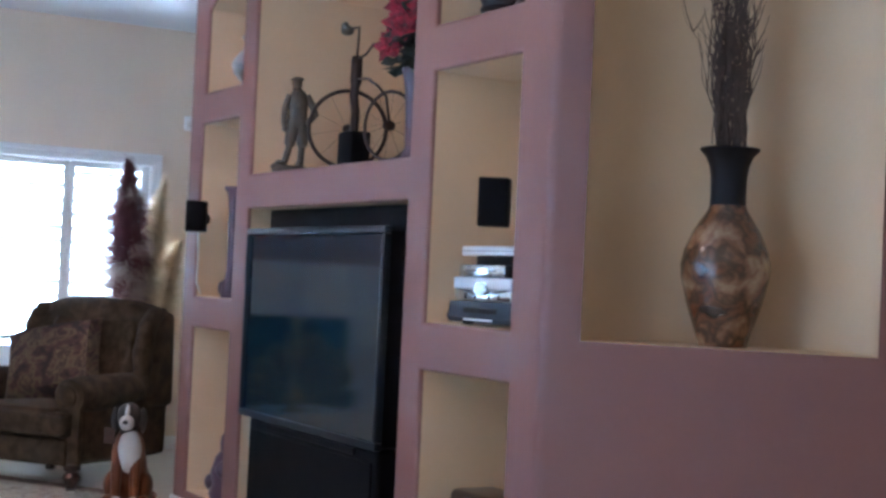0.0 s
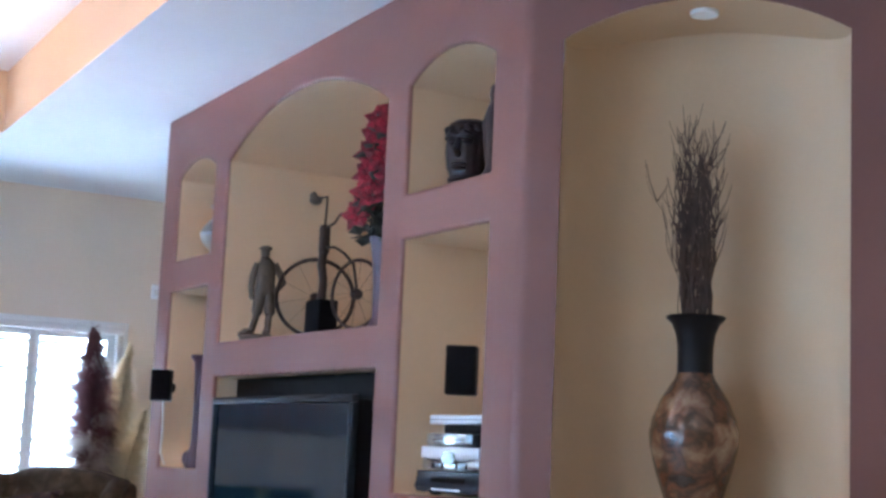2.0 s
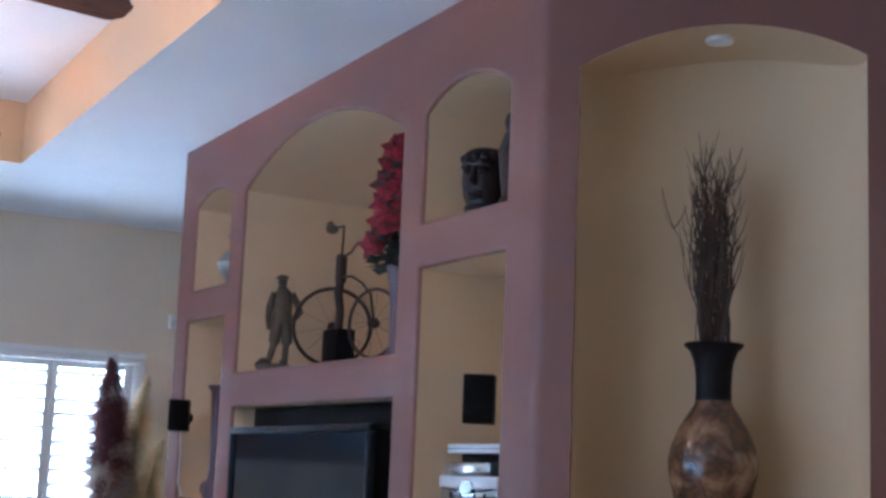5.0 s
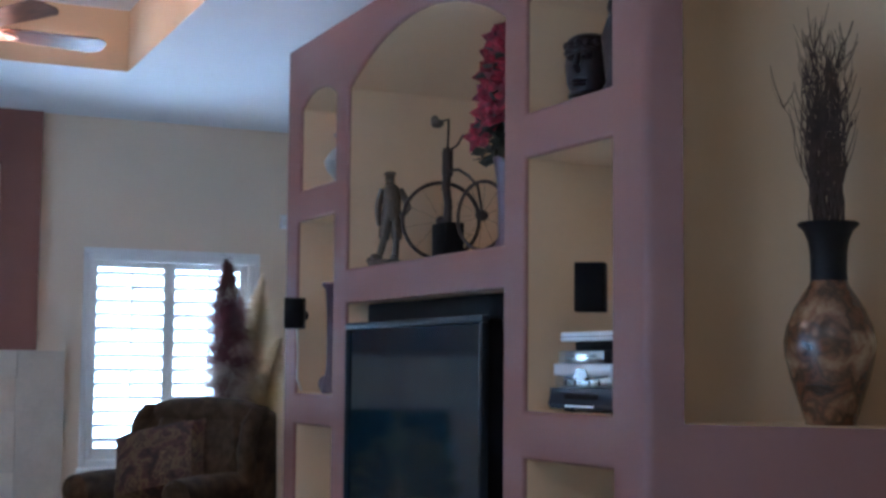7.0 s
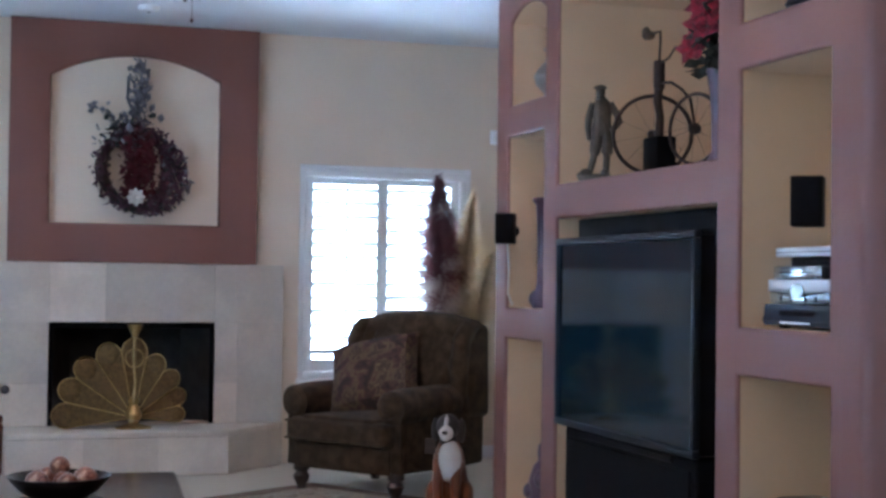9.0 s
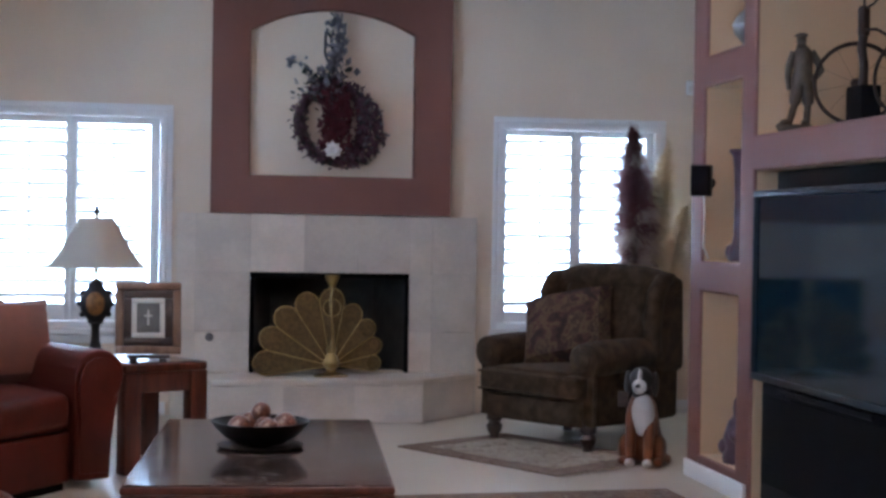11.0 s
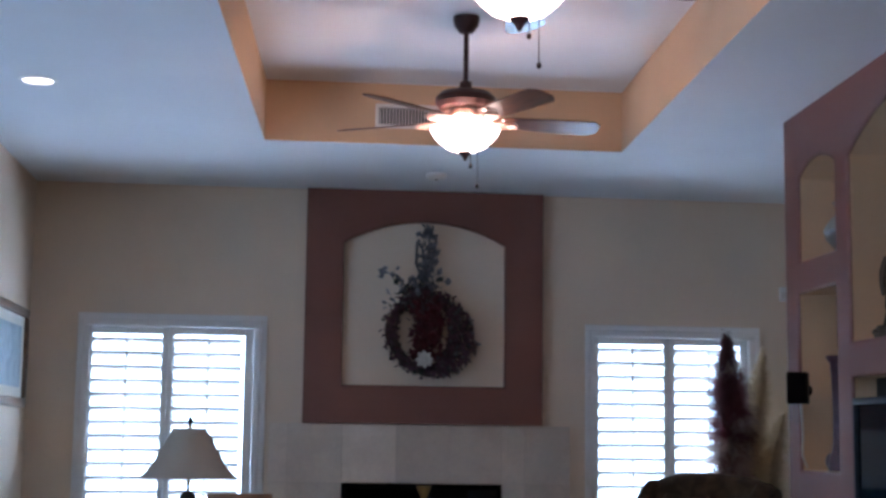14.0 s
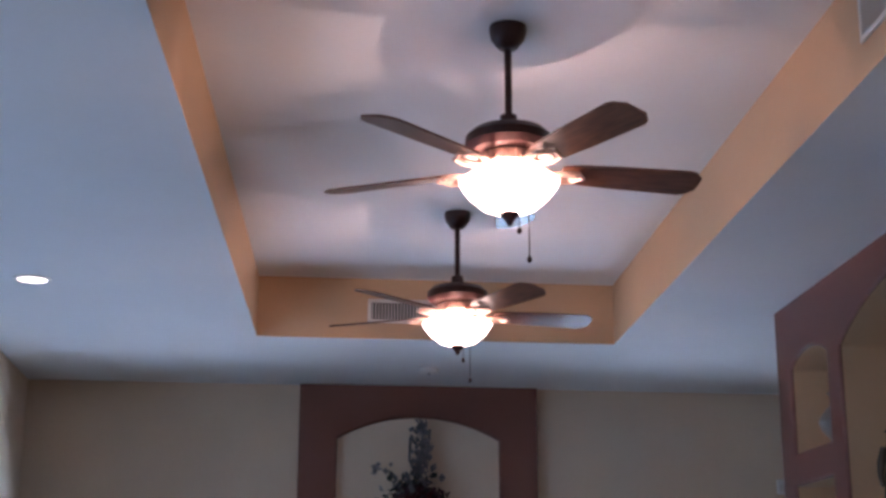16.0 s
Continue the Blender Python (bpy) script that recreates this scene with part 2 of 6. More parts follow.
# emission stands in for sun on the ground outside
PATIOGLOW = glow("glowing patio ground", (0.50, 0.76, 1.0), DAY_PATIO)
GROUNDGLOW = glow("glowing window ground", (0.62, 0.80, 1.0), DAY_GROUND)
BOWLGLOW = glow("lit frosted glass", (1.0, 0.76, 0.68), 17.0)
CANGLOW = glow("lit recessed lens", (1.0, 0.93, 0.88), 6.0)


def glass():
    m = bpy.data.materials.new("window glass")
    m.use_nodes = True
    b = m.node_tree.nodes["Principled BSDF"]
    b.inputs["Transmission Weight"].default_value, b.inputs["Roughness"].default_value, b.inputs["IOR"].default_value = 1.0, 0.0, 1.02
    return m


GLASS = glass()


def dog_coat():
    """Brown and white patches by height and noise, dark head."""
    m = bpy.data.materials.new("painted dog coat")
    m.use_nodes = True
    nt = m.node_tree
    b = nt.nodes["Principled BSDF"]
    tc, nz, rp = (nt.nodes.new(k) for k in ("ShaderNodeTexCoord", "ShaderNodeTexNoise", "ShaderNodeValToRGB"))
    nz.inputs["Scale"].default_value, nz.inputs["Detail"].default_value = 7.0, 3.0
    nt.links.new(tc.outputs["Object"], nz.inputs["Vector"])
    rp.color_ramp.elements[0].position, rp.color_ramp.elements[0].color = 0.44, (0.13, 0.036, 0.012, 1)
    rp.color_ramp.elements[1].position, rp.color_ramp.elements[1].color = 0.56, (0.22, 0.07, 0.025, 1)
    nt.links.new(nz.outputs["Fac"], rp.inputs["Fac"])
    nt.links.new(rp.outputs["Color"], b.inputs["Base Color"])
    b.inputs["Roughness"].default_value = 0.4
    return m


DOG_BROWN = dog_coat()
DOG_WHITE = mat("painted white coat", (0.55, 0.53, 0.50), 0.45, var=0.06, scale=12, fine=60)
DOG_BLACK = mat("painted black coat", (0.03, 0.025, 0.024), 0.45, var=0.2, scale=12, fine=60)


# ---- mesh helpers ----
def finish(bm, name, material, smooth=35):
    bmesh.ops.remove_doubles(bm, verts=bm.verts, dist=1e-5)
    bmesh.ops.recalc_face_normals(bm, faces=bm.faces)
    me = bpy.data.meshes.new(name)
    bm.to_mesh(me)
    bm.free()
    for m in material if isinstance(material, (list, tuple)) else (material,):
        me.materials.append(m)
    if smooth:
        me.polygons.foreach_set("use_smooth", [True] * len(me.polygons))
        me.set_sharp_from_angle(angle=radians(smooth))
    return me


def part(name, bm, material, parent, label="", smooth=35):
    ob = new(name, finish(bm, name, material, smooth))
    ob.parent = parent
    if label:
        ob["label"] = label
    return ob


def thing(name, label, category, at=(0, 0, 0), rz=0.0, group="", kind=""):
    ob = new(name)
    ob.matrix_basis = pose(*at, 0, 0, rz)
    return tagged(ob, label, category, group, kind)


def single(name, bm, material, label, category, at=(0, 0, 0), rz=0.0, group="", kind="", smooth=35):
    ob = new(name, finish(bm, name, material, smooth))
    ob.matrix_basis = pose(*at, 0, 0, rz)
    return tagged(ob, label, category, group, kind)


def box(x0, x1, y0, y1, z0, z1, r=0.0, seg=2, bm=None, m=None, mi=0):
    """A box, its edges rounded by r."""
    b = bmesh.new()
    bmesh.ops.create_cube(b, size=1)
    bmesh.ops.scale(b, vec=(x1 - x0, y1 - y0, z1 - z0), verts=b.verts)
    bmesh.ops.translate(b, vec=((x0 + x1) / 2, (y0 + y1) / 2, (z0 + z1) / 2), verts=b.verts)
    if r:
        bmesh.ops.bevel(b, geom=b.edges, offset=r, segments=seg, affect="EDGES", profile=0.5)
    return join(b, bm, m, mi)


def join(b, bm, m=None, mi=0):
    if m is not None:
        bmesh.ops.transform(b, matrix=m, verts=b.verts)
    for f in b.faces:
        f.material_index = mi
    if bm is None:
        return b
    vs = {}
    for v in b.verts:
        vs[v] = bm.verts.new(v.co)
    for f in b.faces:
        g = bm.faces.new([vs[v] for v in f.verts])
        g.material_index = mi
    b.free()
    return bm


def lathe(profile, n=28, bm=None, m=None, mi=0):
    """Turned about z from (radius, height) pairs."""
    b = bmesh.new()
    rings = []
    for r, z in profile:
        rings.append([b.verts.new((max(r, 1e-4) * math.cos(2 * math.pi * i / n), max(r, 1e-4) * math.sin(2 * math.pi * i / n), z)) for i in range(n)])
    for a, c in zip(rings, rings[1:]):
        for i in range(n):
            b.faces.new((a[i], a[(i + 1) % n], c[(i + 1) % n], c[i]))
    b.faces.new(rings[0][::-1])
    b.faces.new(rings[-1])
    return join(b, bm, m, mi)


def tube(points, radii, n=8, bm=None, m=None, mi=0, closed=False):
    """A round bar along points."""
    pts = [Vector(p) for p in points]
    if not isinstance(radii, (list, tuple)):
        radii = [radii] * len(pts)
    b = bmesh.new()
    rings = []
    up = None
    for i, p in enumerate(pts):
        if closed:
            d = pts[(i + 1) % len(pts)] - pts[i - 1]
        else:
            d = pts[min(i + 1, len(pts) - 1)] - pts[max(i - 1, 0)]
        d.normalize()
        if up is None:
            up = d.orthogonal().normalized()
        up = (up - d * up.dot(d))
        up = up.normalized() if up.length > 1e-6 else d.orthogonal().normalized()
        side = d.cross(up)
        rings.append([b.verts.new(p + radii[i] * (math.cos(2 * math.pi * k / n) * up + math.sin(2 * math.pi * k / n) * side)) for k in range(n)])
    loop = list(zip(rings, rings[1:])) + ([(rings[-1], rings[0])] if closed else [])
    for a, c in loop:
        for k in range(n):
            b.faces.new((a[k], a[(k + 1) % n], c[(k + 1) % n], c[k]))
    if not closed:
        b.faces.new(rings[0][::-1])
        b.faces.new(rings[-1])
    return join(b, bm, m, mi)


def prism(pts, z0, z1, r=0.0, seg=3, bm=None, m=None, mi=0, puff=0.0):
    """An upright prism over a plan outline, its edges rounded, its top puffed."""
    b = bmesh.new()
    lo = [b.verts.new((x, y, z0)) for x, y in pts]
    hi = [b.verts.new((x, y, z1)) for x, y in pts]
    n = len(pts)
    b.faces.new(lo[::-1])
    top = b.faces.new(hi)
    for i in range(n):
        b.faces.new((lo[i], lo[(i + 1) % n], hi[(i + 1) % n], hi[i]))
    if r:
        bmesh.ops.bevel(b, geom=b.edges, offset=r, segments=seg, affect="EDGES", profile=0.5)
    if puff:
        faces = [f for f in b.faces if abs(f.normal.z) > 0.9 and f.calc_center_median().z > (z0 + z1) / 2 and f.calc_area() > 0.01]
        res = bmesh.ops.poke(b, faces=faces)
        for v in res["verts"]:
            v.co.z += puff
    return join(b, bm, m, mi)


def ball(c, rx, ry, rz, bm=None, u=16, v=10, m=None, mi=0, power=1.0):
    b = bmesh.new()
    bmesh.ops.create_uvsphere(b, u_segments=u, v_segments=v, radius=1)
    for q in b.verts:
        if power != 1.0:
            q.co = Vector([math.copysign(abs(k) ** power, k) for k in q.co])
        q.co = Vector((q.co.x * rx + c[0], q.co.y * ry + c[1], q.co.z * rz + c[2]))
    return join(b, bm, m, mi)


def cushion(w, d, h, bm=None, m=None, mi=0, n=12, pinch=0.25):
    """A filled square cushion w by d, thickest in the middle, with pointed corners; lies flat about the origin."""
    b = bmesh.new()
    grid = {}
    for s in (1, -1):
        for i in range(n + 1):
            for j in range(n + 1):
                u, v = 2 * i / n - 1, 2 * j / n - 1
                edge = max(abs(u), abs(v)) > 0.999
                if s == -1 and edge:
                    grid[s, i, j] = grid[1, i, j]
                    continue
                z = s * h / 2 * max(0.0, (1 - u ** 4) * (1 - v ** 4)) ** 0.5
                k = 1 - pinch * 0.2 * ((1 - u * u) * v * v + (1 - v * v) * u * u)
                grid[s, i, j] = b.verts.new((u * w / 2 * k, v * d / 2 * k, z))
    for s in (1, -1):
        for i in range(n):
            for j in range(n):
                q = [grid[s, i, j], grid[s, i + 1, j], grid[s, i + 1, j + 1], grid[s, i, j + 1]]
                b.faces.new(q if s == 1 else q[::-1])
    return join(b, bm, m, mi)


def leaf(bm, p, way, up, length, width, mi=0, curl=0.25):
    """A small pointed leaf with a crease."""
    way, up = Vector(way).normalized(), Vector(up)
    side = way.cross(up)
    side = side.normalized() if side.length > 1e-4 else way.orthogonal().normalized()
    nrm = side.cross(way)
    p = Vector(p)
    a = bm.verts.new(p)
    mid = p + way * length * 0.5 + nrm * length * curl * 0.4
    c = bm.verts.new(mid)
    l, r = bm.verts.new(mid + side * width / 2 - nrm * 0.15 * width), bm.verts.new(mid - side * width / 2 - nrm * 0.15 * width)
    t = bm.verts.new(p + way * length - nrm * length * curl * 0.2)
    for f in ((a, l, c), (a, c, r), (c, l, t), (c, t, r)):
        bm.faces.new(f).material_index = mi


def arch_outline(a0, a1, z0, spring, apex, n=18):
    """Outline of an opening with a segmental arch, anticlockwise from its lower left."""
    pts = [(a0, z0), (a1, z0)]
    if apex <= spring:
        return pts + [(a1, spring), (a0, spring)]
    w, h = (a1 - a0) / 2, apex - spring
    R = (w * w + h * h) / (2 * h)
    c, zc = (a0 + a1) / 2, apex - R
    half = math.asin(w / R)
    for i in range(n + 1):
        t = half - 2 * half * i / n
        pts.append((c + R * math.sin(t), zc + R * math.cos(t)))
    return pts


def grown(pts, r):
    """A convex outline moved outwards by r."""
    out = []
    n = len(pts)
    for i in range(n):
        p0, p1, p2 = Vector(pts[i - 1]), Vector(pts[i]), Vector(pts[(i + 1) % n])
        e1, e2 = (p1 - p0).normalized(), (p2 - p1).normalized()
        n1, n2 = Vector((e1.y, -e1.x)), Vector((e2.y, -e2.x))
        k = (n1 + n2).normalized()
        out.append(p1 + k * r / max(0.3, k.dot(n1)))
    return out


def pierced(outer, holes, place, r=0.018, inner_mat=1):
    """A wall face with recessed openings. place(a, z, depth) gives the point; each hole: outline, depth. Rounded arrises."""
    bm = bmesh.new()
    edges = []

    def ring(pts, depth):
        return [bm.verts.new(place(a, z, depth)) for a, z in pts]

    vs = ring(outer, 0)
    edges += [bm.edges.new((vs[i], vs[(i + 1) % len(vs)])) for i in range(len(vs))]
    for pts, depth in holes:
        front = ring(grown(pts, r), 0)
        edges += [bm.edges.new((front[i], front[(i + 1) % len(front)])) for i in range(len(front))]
        last = front
        n = len(pts)
        for k in (1, 2, 3):
            a = k * math.pi / 6
            cur = ring(grown(pts, r * (1 - math.sin(a))), r * (1 - math.cos(a)))
            for i in range(n):
                bm.faces.new((last[i], last[(i + 1) % n], cur[(i + 1) % n], cur[i]))
            last = cur
        back = ring(pts, depth)
        for i in range(n):
            bm.faces.new((last[i], last[(i + 1) % n], back[(i + 1) % n], back[i])).material_index = inner_mat
        bm.faces.new(back).material_index = inner_mat
    fill = bmesh.ops.triangle_fill(bm, use_beauty=True, use_dissolve=False, edges=edges)
    return bm


# ---- the room ----
U, D, CZ = 2.736, 10.40, 3.136     # media wall, fireplace wall, ceiling
XL, XO, XR, YB = -1.83, -3.6, 4.4, -4.5
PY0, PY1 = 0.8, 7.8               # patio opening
TRAY_PTS = [(-0.46, 3.5), (1.83, 3.5), (2.03, 8.68), (-0.187, 8.68)]
TRAY_Z = 3.515


def room():
    single("floor", box(XO - 0.2, XR + 0.2, YB - 0.2, D + 0.2, -0.12, 0), FLOOR, "pale beige stone floor", "floor", kind="structure", smooth=0)
    bm = bmesh.new()
    wl = [(-1.455, 0.62), (-0.205, 0.62), (-0.205, 2.16), (-1.455, 2.16)]
    wr = [(2.19, 0.62), (3.43, 0.62), (3.43, 2.15), (2.19, 2.15)]
    fire = [(0.39, 0.31), (1.53, 0.31), (1.53, 1.02), (0.39, 1.02)]
    edges = []
    for pts in ([(XL - 0.2, 0), (XR + 0.2, 0), (XR + 0.2, CZ + 0.05), (XL - 0.2, CZ + 0.05)], wl, wr, fire):
        vs = [bm.verts.new((a, D, z)) for a, z in pts]
        edges += [bm.edges.new((vs[i], vs[(i + 1) % 4])) for i in range(4)]
    bmesh.ops.triangle_fill(bm, use_beauty=True, use_dissolve=False, edges=edges)
    faces = bm.faces[:]
    ext = bmesh.ops.extrude_face_region(bm, geom=faces)
    bmesh.ops.translate(bm, vec=(0, 0.14, 0), verts=[v for v in ext["geom"] if isinstance(v, bmesh.types.BMVert)])
    single("wall_north", bm, CREAM, "cream plastered wall with two windows", "wall", kind="structure", smooth=0)
    single("wall_west", box(XL - 0.15, XL, 8.75, D, 0, CZ + 0.02), CREAM, "cream plastered side wall", "wall", kind="structure", smooth=0)
    single("wall_west_return", box(XO - 0.15, XL, 8.75, 8.9, 0, CZ + 0.02), CREAM, "cream plastered return wall", "wall", kind="structure", smooth=0)
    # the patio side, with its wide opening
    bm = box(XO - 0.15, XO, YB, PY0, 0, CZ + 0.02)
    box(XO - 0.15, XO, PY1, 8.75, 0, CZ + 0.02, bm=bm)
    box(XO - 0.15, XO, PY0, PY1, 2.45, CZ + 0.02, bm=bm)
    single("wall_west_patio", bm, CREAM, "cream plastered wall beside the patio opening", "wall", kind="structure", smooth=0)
    single("wall_south", box(XO - 0.15, XR + 0.15, YB - 0.15, YB, 0, CZ + 0.13), CREAM, "cream plastered back wall", "wall", kind="structure", smooth=0)
    single("wall_east", box(XR, XR + 0.15, YB, D, 0, CZ + 0.13), CREAM, "cream plastered wall behind the built-in", "wall", kind="structure", smooth=0)
    # ceiling with the raised tray
    bm = bmesh.new()
    rise = 0.1     # the strip over the built-in climbs a little towards the back of the room
    out = [bm.verts.new(p) for p in ((XO - 0.15, YB - 0.15, CZ), (XR + 0.15, YB - 0.15, CZ + rise), (XR + 0.15, D + 0.14, CZ), (XO - 0.15, D + 0.14, CZ))]
    inn = [bm.verts.new((x, y, CZ)) for x, y in TRAY_PTS]
    top = [bm.verts.new((x, y, TRAY_Z)) for x, y in TRAY_PTS]
    near, far = bm.verts.new((U, 3.6, CZ + rise)), bm.verts.new((U, 7.72, CZ))
    for loop in ((out[0], out[1], near, inn[1], inn[0]), (inn[1], near, far, inn[2]), (near, out[1], out[2], far), (inn[2], far, out[2]), (out[2], out[3], inn[3], inn[2]), (out[3], out[0], inn[0], inn[3])):
        bm.faces.new(loop)
    for i in range(4):
        j = (i + 1) % 4
        bm.faces.new((inn[i], inn[j], top[j], top[i])).material_index = 1
    bm.faces.new(top)
    high = [bm.verts.new((v.co.x, v.co.y, TRAY_Z + 0.15)) for v in out]
    for i in range(4):
        bm.faces.new((out[i], out[(i + 1) % 4], high[(i + 1) % 4], high[i]))
    bm.faces.new(high)
    single("ceiling", bm, [CEIL, TRAY], "white ceiling with an ochre-sided raised tray", "ceiling", kind="structure", smooth=35)


room()


# ---- the media wall ----
DIAG = radians(47)
DD, DN = Vector((math.cos(DIAG), -math.sin(DIAG))), Vector((math.sin(DIAG), math.cos(DIAG)))
CORNER = Vector((U, 4.10))


def on_unit(a, z, depth):
    return (U + depth, a, z)


def on_diag(s, z, depth):
    p = CORNER + DD * s + DN * depth
    return (p.x, p.y, z)


def media_wall():
    root = thing("wall_media", "terracotta plastered built-in wall with tan display niches", "built-in wall", kind="structure")
    holes = [
        (arch_outline(6.99, 7.52, 2.322, 2.777, 2.855), 0.45),
        (arch_outline(7.003, 7.55, 1.204, 2.148, 0), 0.45),
        (arch_outline(7.005, 7.557, 0.137, 1.032, 0), 0.45),
        (arch_outline(5.122, 6.818, 1.847, 2.778, 3.0), 0.92),
        (arch_outline(5.122, 6.815, 0.006, 1.668, 0), 0.92),
        (arch_outline(4.313, 4.938, 2.359, 2.80, 2.893), 0.45),
        (arch_outline(4.313, 4.942, 1.185, 2.173, 0), 0.45),
        (arch_outline(4.306, 4.945, 0.137, 0.996, 0), 0.45),
    ]
    c = 0.03   # rounded corner towards the slanted wall
    face = [(4.10 + c, -0.03), (7.72, -0.03), (7.72, CZ + 0.13), (4.10 + c, CZ + 0.13)]
    bm = pierced(face, holes, on_unit)
    # far end, turned with a small radius
    for k, (x0, y0, x1, y1) in enumerate(((U, 7.72, U + 0.012, 7.732), (U + 0.012, 7.732, XR, 7.732))):
        v = [bm.verts.new(p) for p in ((x0, y0, -0.03), (x1, y1, -0.03), (x1, y1, CZ + 0.13), (x0, y0, CZ + 0.13))]
        bm.faces.new(v)
    # rounded near corner
    p0, p1 = Vector((U, 4.10 + c)), CORNER + DD * c
    steps = [p0.lerp(CORNER, t).lerp(CORNER.lerp(p1, t), t) for t in [i / 6 for i in range(7)]]
    for a, b in zip(steps, steps[1:]):
        bm.faces.new([bm.verts.new(p) for p in ((a.x, a.y, -0.03), (b.x, b.y, -0.03), (b.x, b.y, CZ + 0.13), (a.x, a.y, CZ + 0.13))])
    part("niche_face", bm, [MAUVE, TAN], root, smooth=40)
    # slanted wall with a half-round niche
    s0, s1, zb, spring, apex, dep = 0.135, 1.10, 1.168, 2.795, 2.925, 0.42
    pts = arch_outline(s0, s1, zb, spring, apex, 28)
    bm = bmesh.new()
    edges = []
    for loop in ([(c, -0.03), (1.9, -0.03), (1.9, CZ + 0.13), (c, CZ + 0.13)], pts):
        vs = [bm.verts.new(on_diag(s, z, 0)) for s, z in loop]
        edges += [bm.edges.new((vs[i], vs[(i + 1) % len(vs)])) for i in range(len(vs))]
    bmesh.ops.triangle_fill(bm, use_beauty=True, use_dissolve=False, edges=edges)
    part("slanted_face", bm, MAUVE, root, smooth=0)
    bm = bmesh.new()
    n, mid, hw = 40, (s0 + s1) / 2, (s1 - s0) / 2
    R = (hw * hw + (apex - spring) ** 2) / (2 * (apex - spring))
    cols = []
    for i in range(n + 1):
        s = mid - hw * math.cos(math.pi * i / n)
        d = dep * math.sqrt(max(0.0, 1 - abs((s - mid) / hw) ** 2.4)) + 0.012
        zt = apex - R + math.sqrt(max(0, R * R - (s - mid) ** 2))
        cols.append([bm.verts.new(on_diag(s, zb, 0)), bm.verts.new(on_diag(s, zb, d)), bm.verts.new(on_diag(s, zt, d)), bm.verts.new(on_diag(s, zt, 0))])
    for a, b in zip(cols, cols[1:]):
        for k in range(3):
            bm.faces.new((a[k], b[k], b[k + 1], a[k + 1]))
    part("curved_niche", bm, TAN, root, smooth=30)
    # plain wall carrying on beyond the slant
    e = CORNER + DD * 1.9
    bm = box(e.x - 0.002, XR, e.y - 0.1, e.y - 0.002, -0.02, CZ + 0.13)
    part("side_face", bm, MAUVE, root, smooth=0)
    # white baseboards
    base = bmesh.new()
    for y0, y1 in ((6.83, 7.72), (4.15, 5.11)):
        box(U - 0.022, U - 0.002, y0, y1, 0, 0.095, 0.005, bm=base)
    single("baseboard", base, WHITE, "white painted baseboard under the niches", "baseboard", kind="structure")
    base = box(-1.83, -0.2, D - 0.018, D - 0.002, 0, 0.095, 0.004)
    box(2.1, XR, D - 0.018, D - 0.002, 0, 0.095, 0.004, bm=base)
    single("baseboard", base, WHITE, "white painted baseboard below the windows", "baseboard", kind="structure")
    # small unlit downlight in the niche soffit
    p = on_diag(0.60, 2.915, 0.16)
    ob = thing("niche_downlight", "unlit round white downlight in the niche soffit", "downlight", p)
    part("trim_ring", lathe([(0.034, 0.0), (0.047, -0.005), (0.050, 0.0), (0.050, 0.012), (0.034, 0.012)]), WHITE, ob)
    part("lens", lathe([(0.033, 0.012), (0.022, 0.003), (0.0, 0.001)]), SILVER, ob)


media_wall()


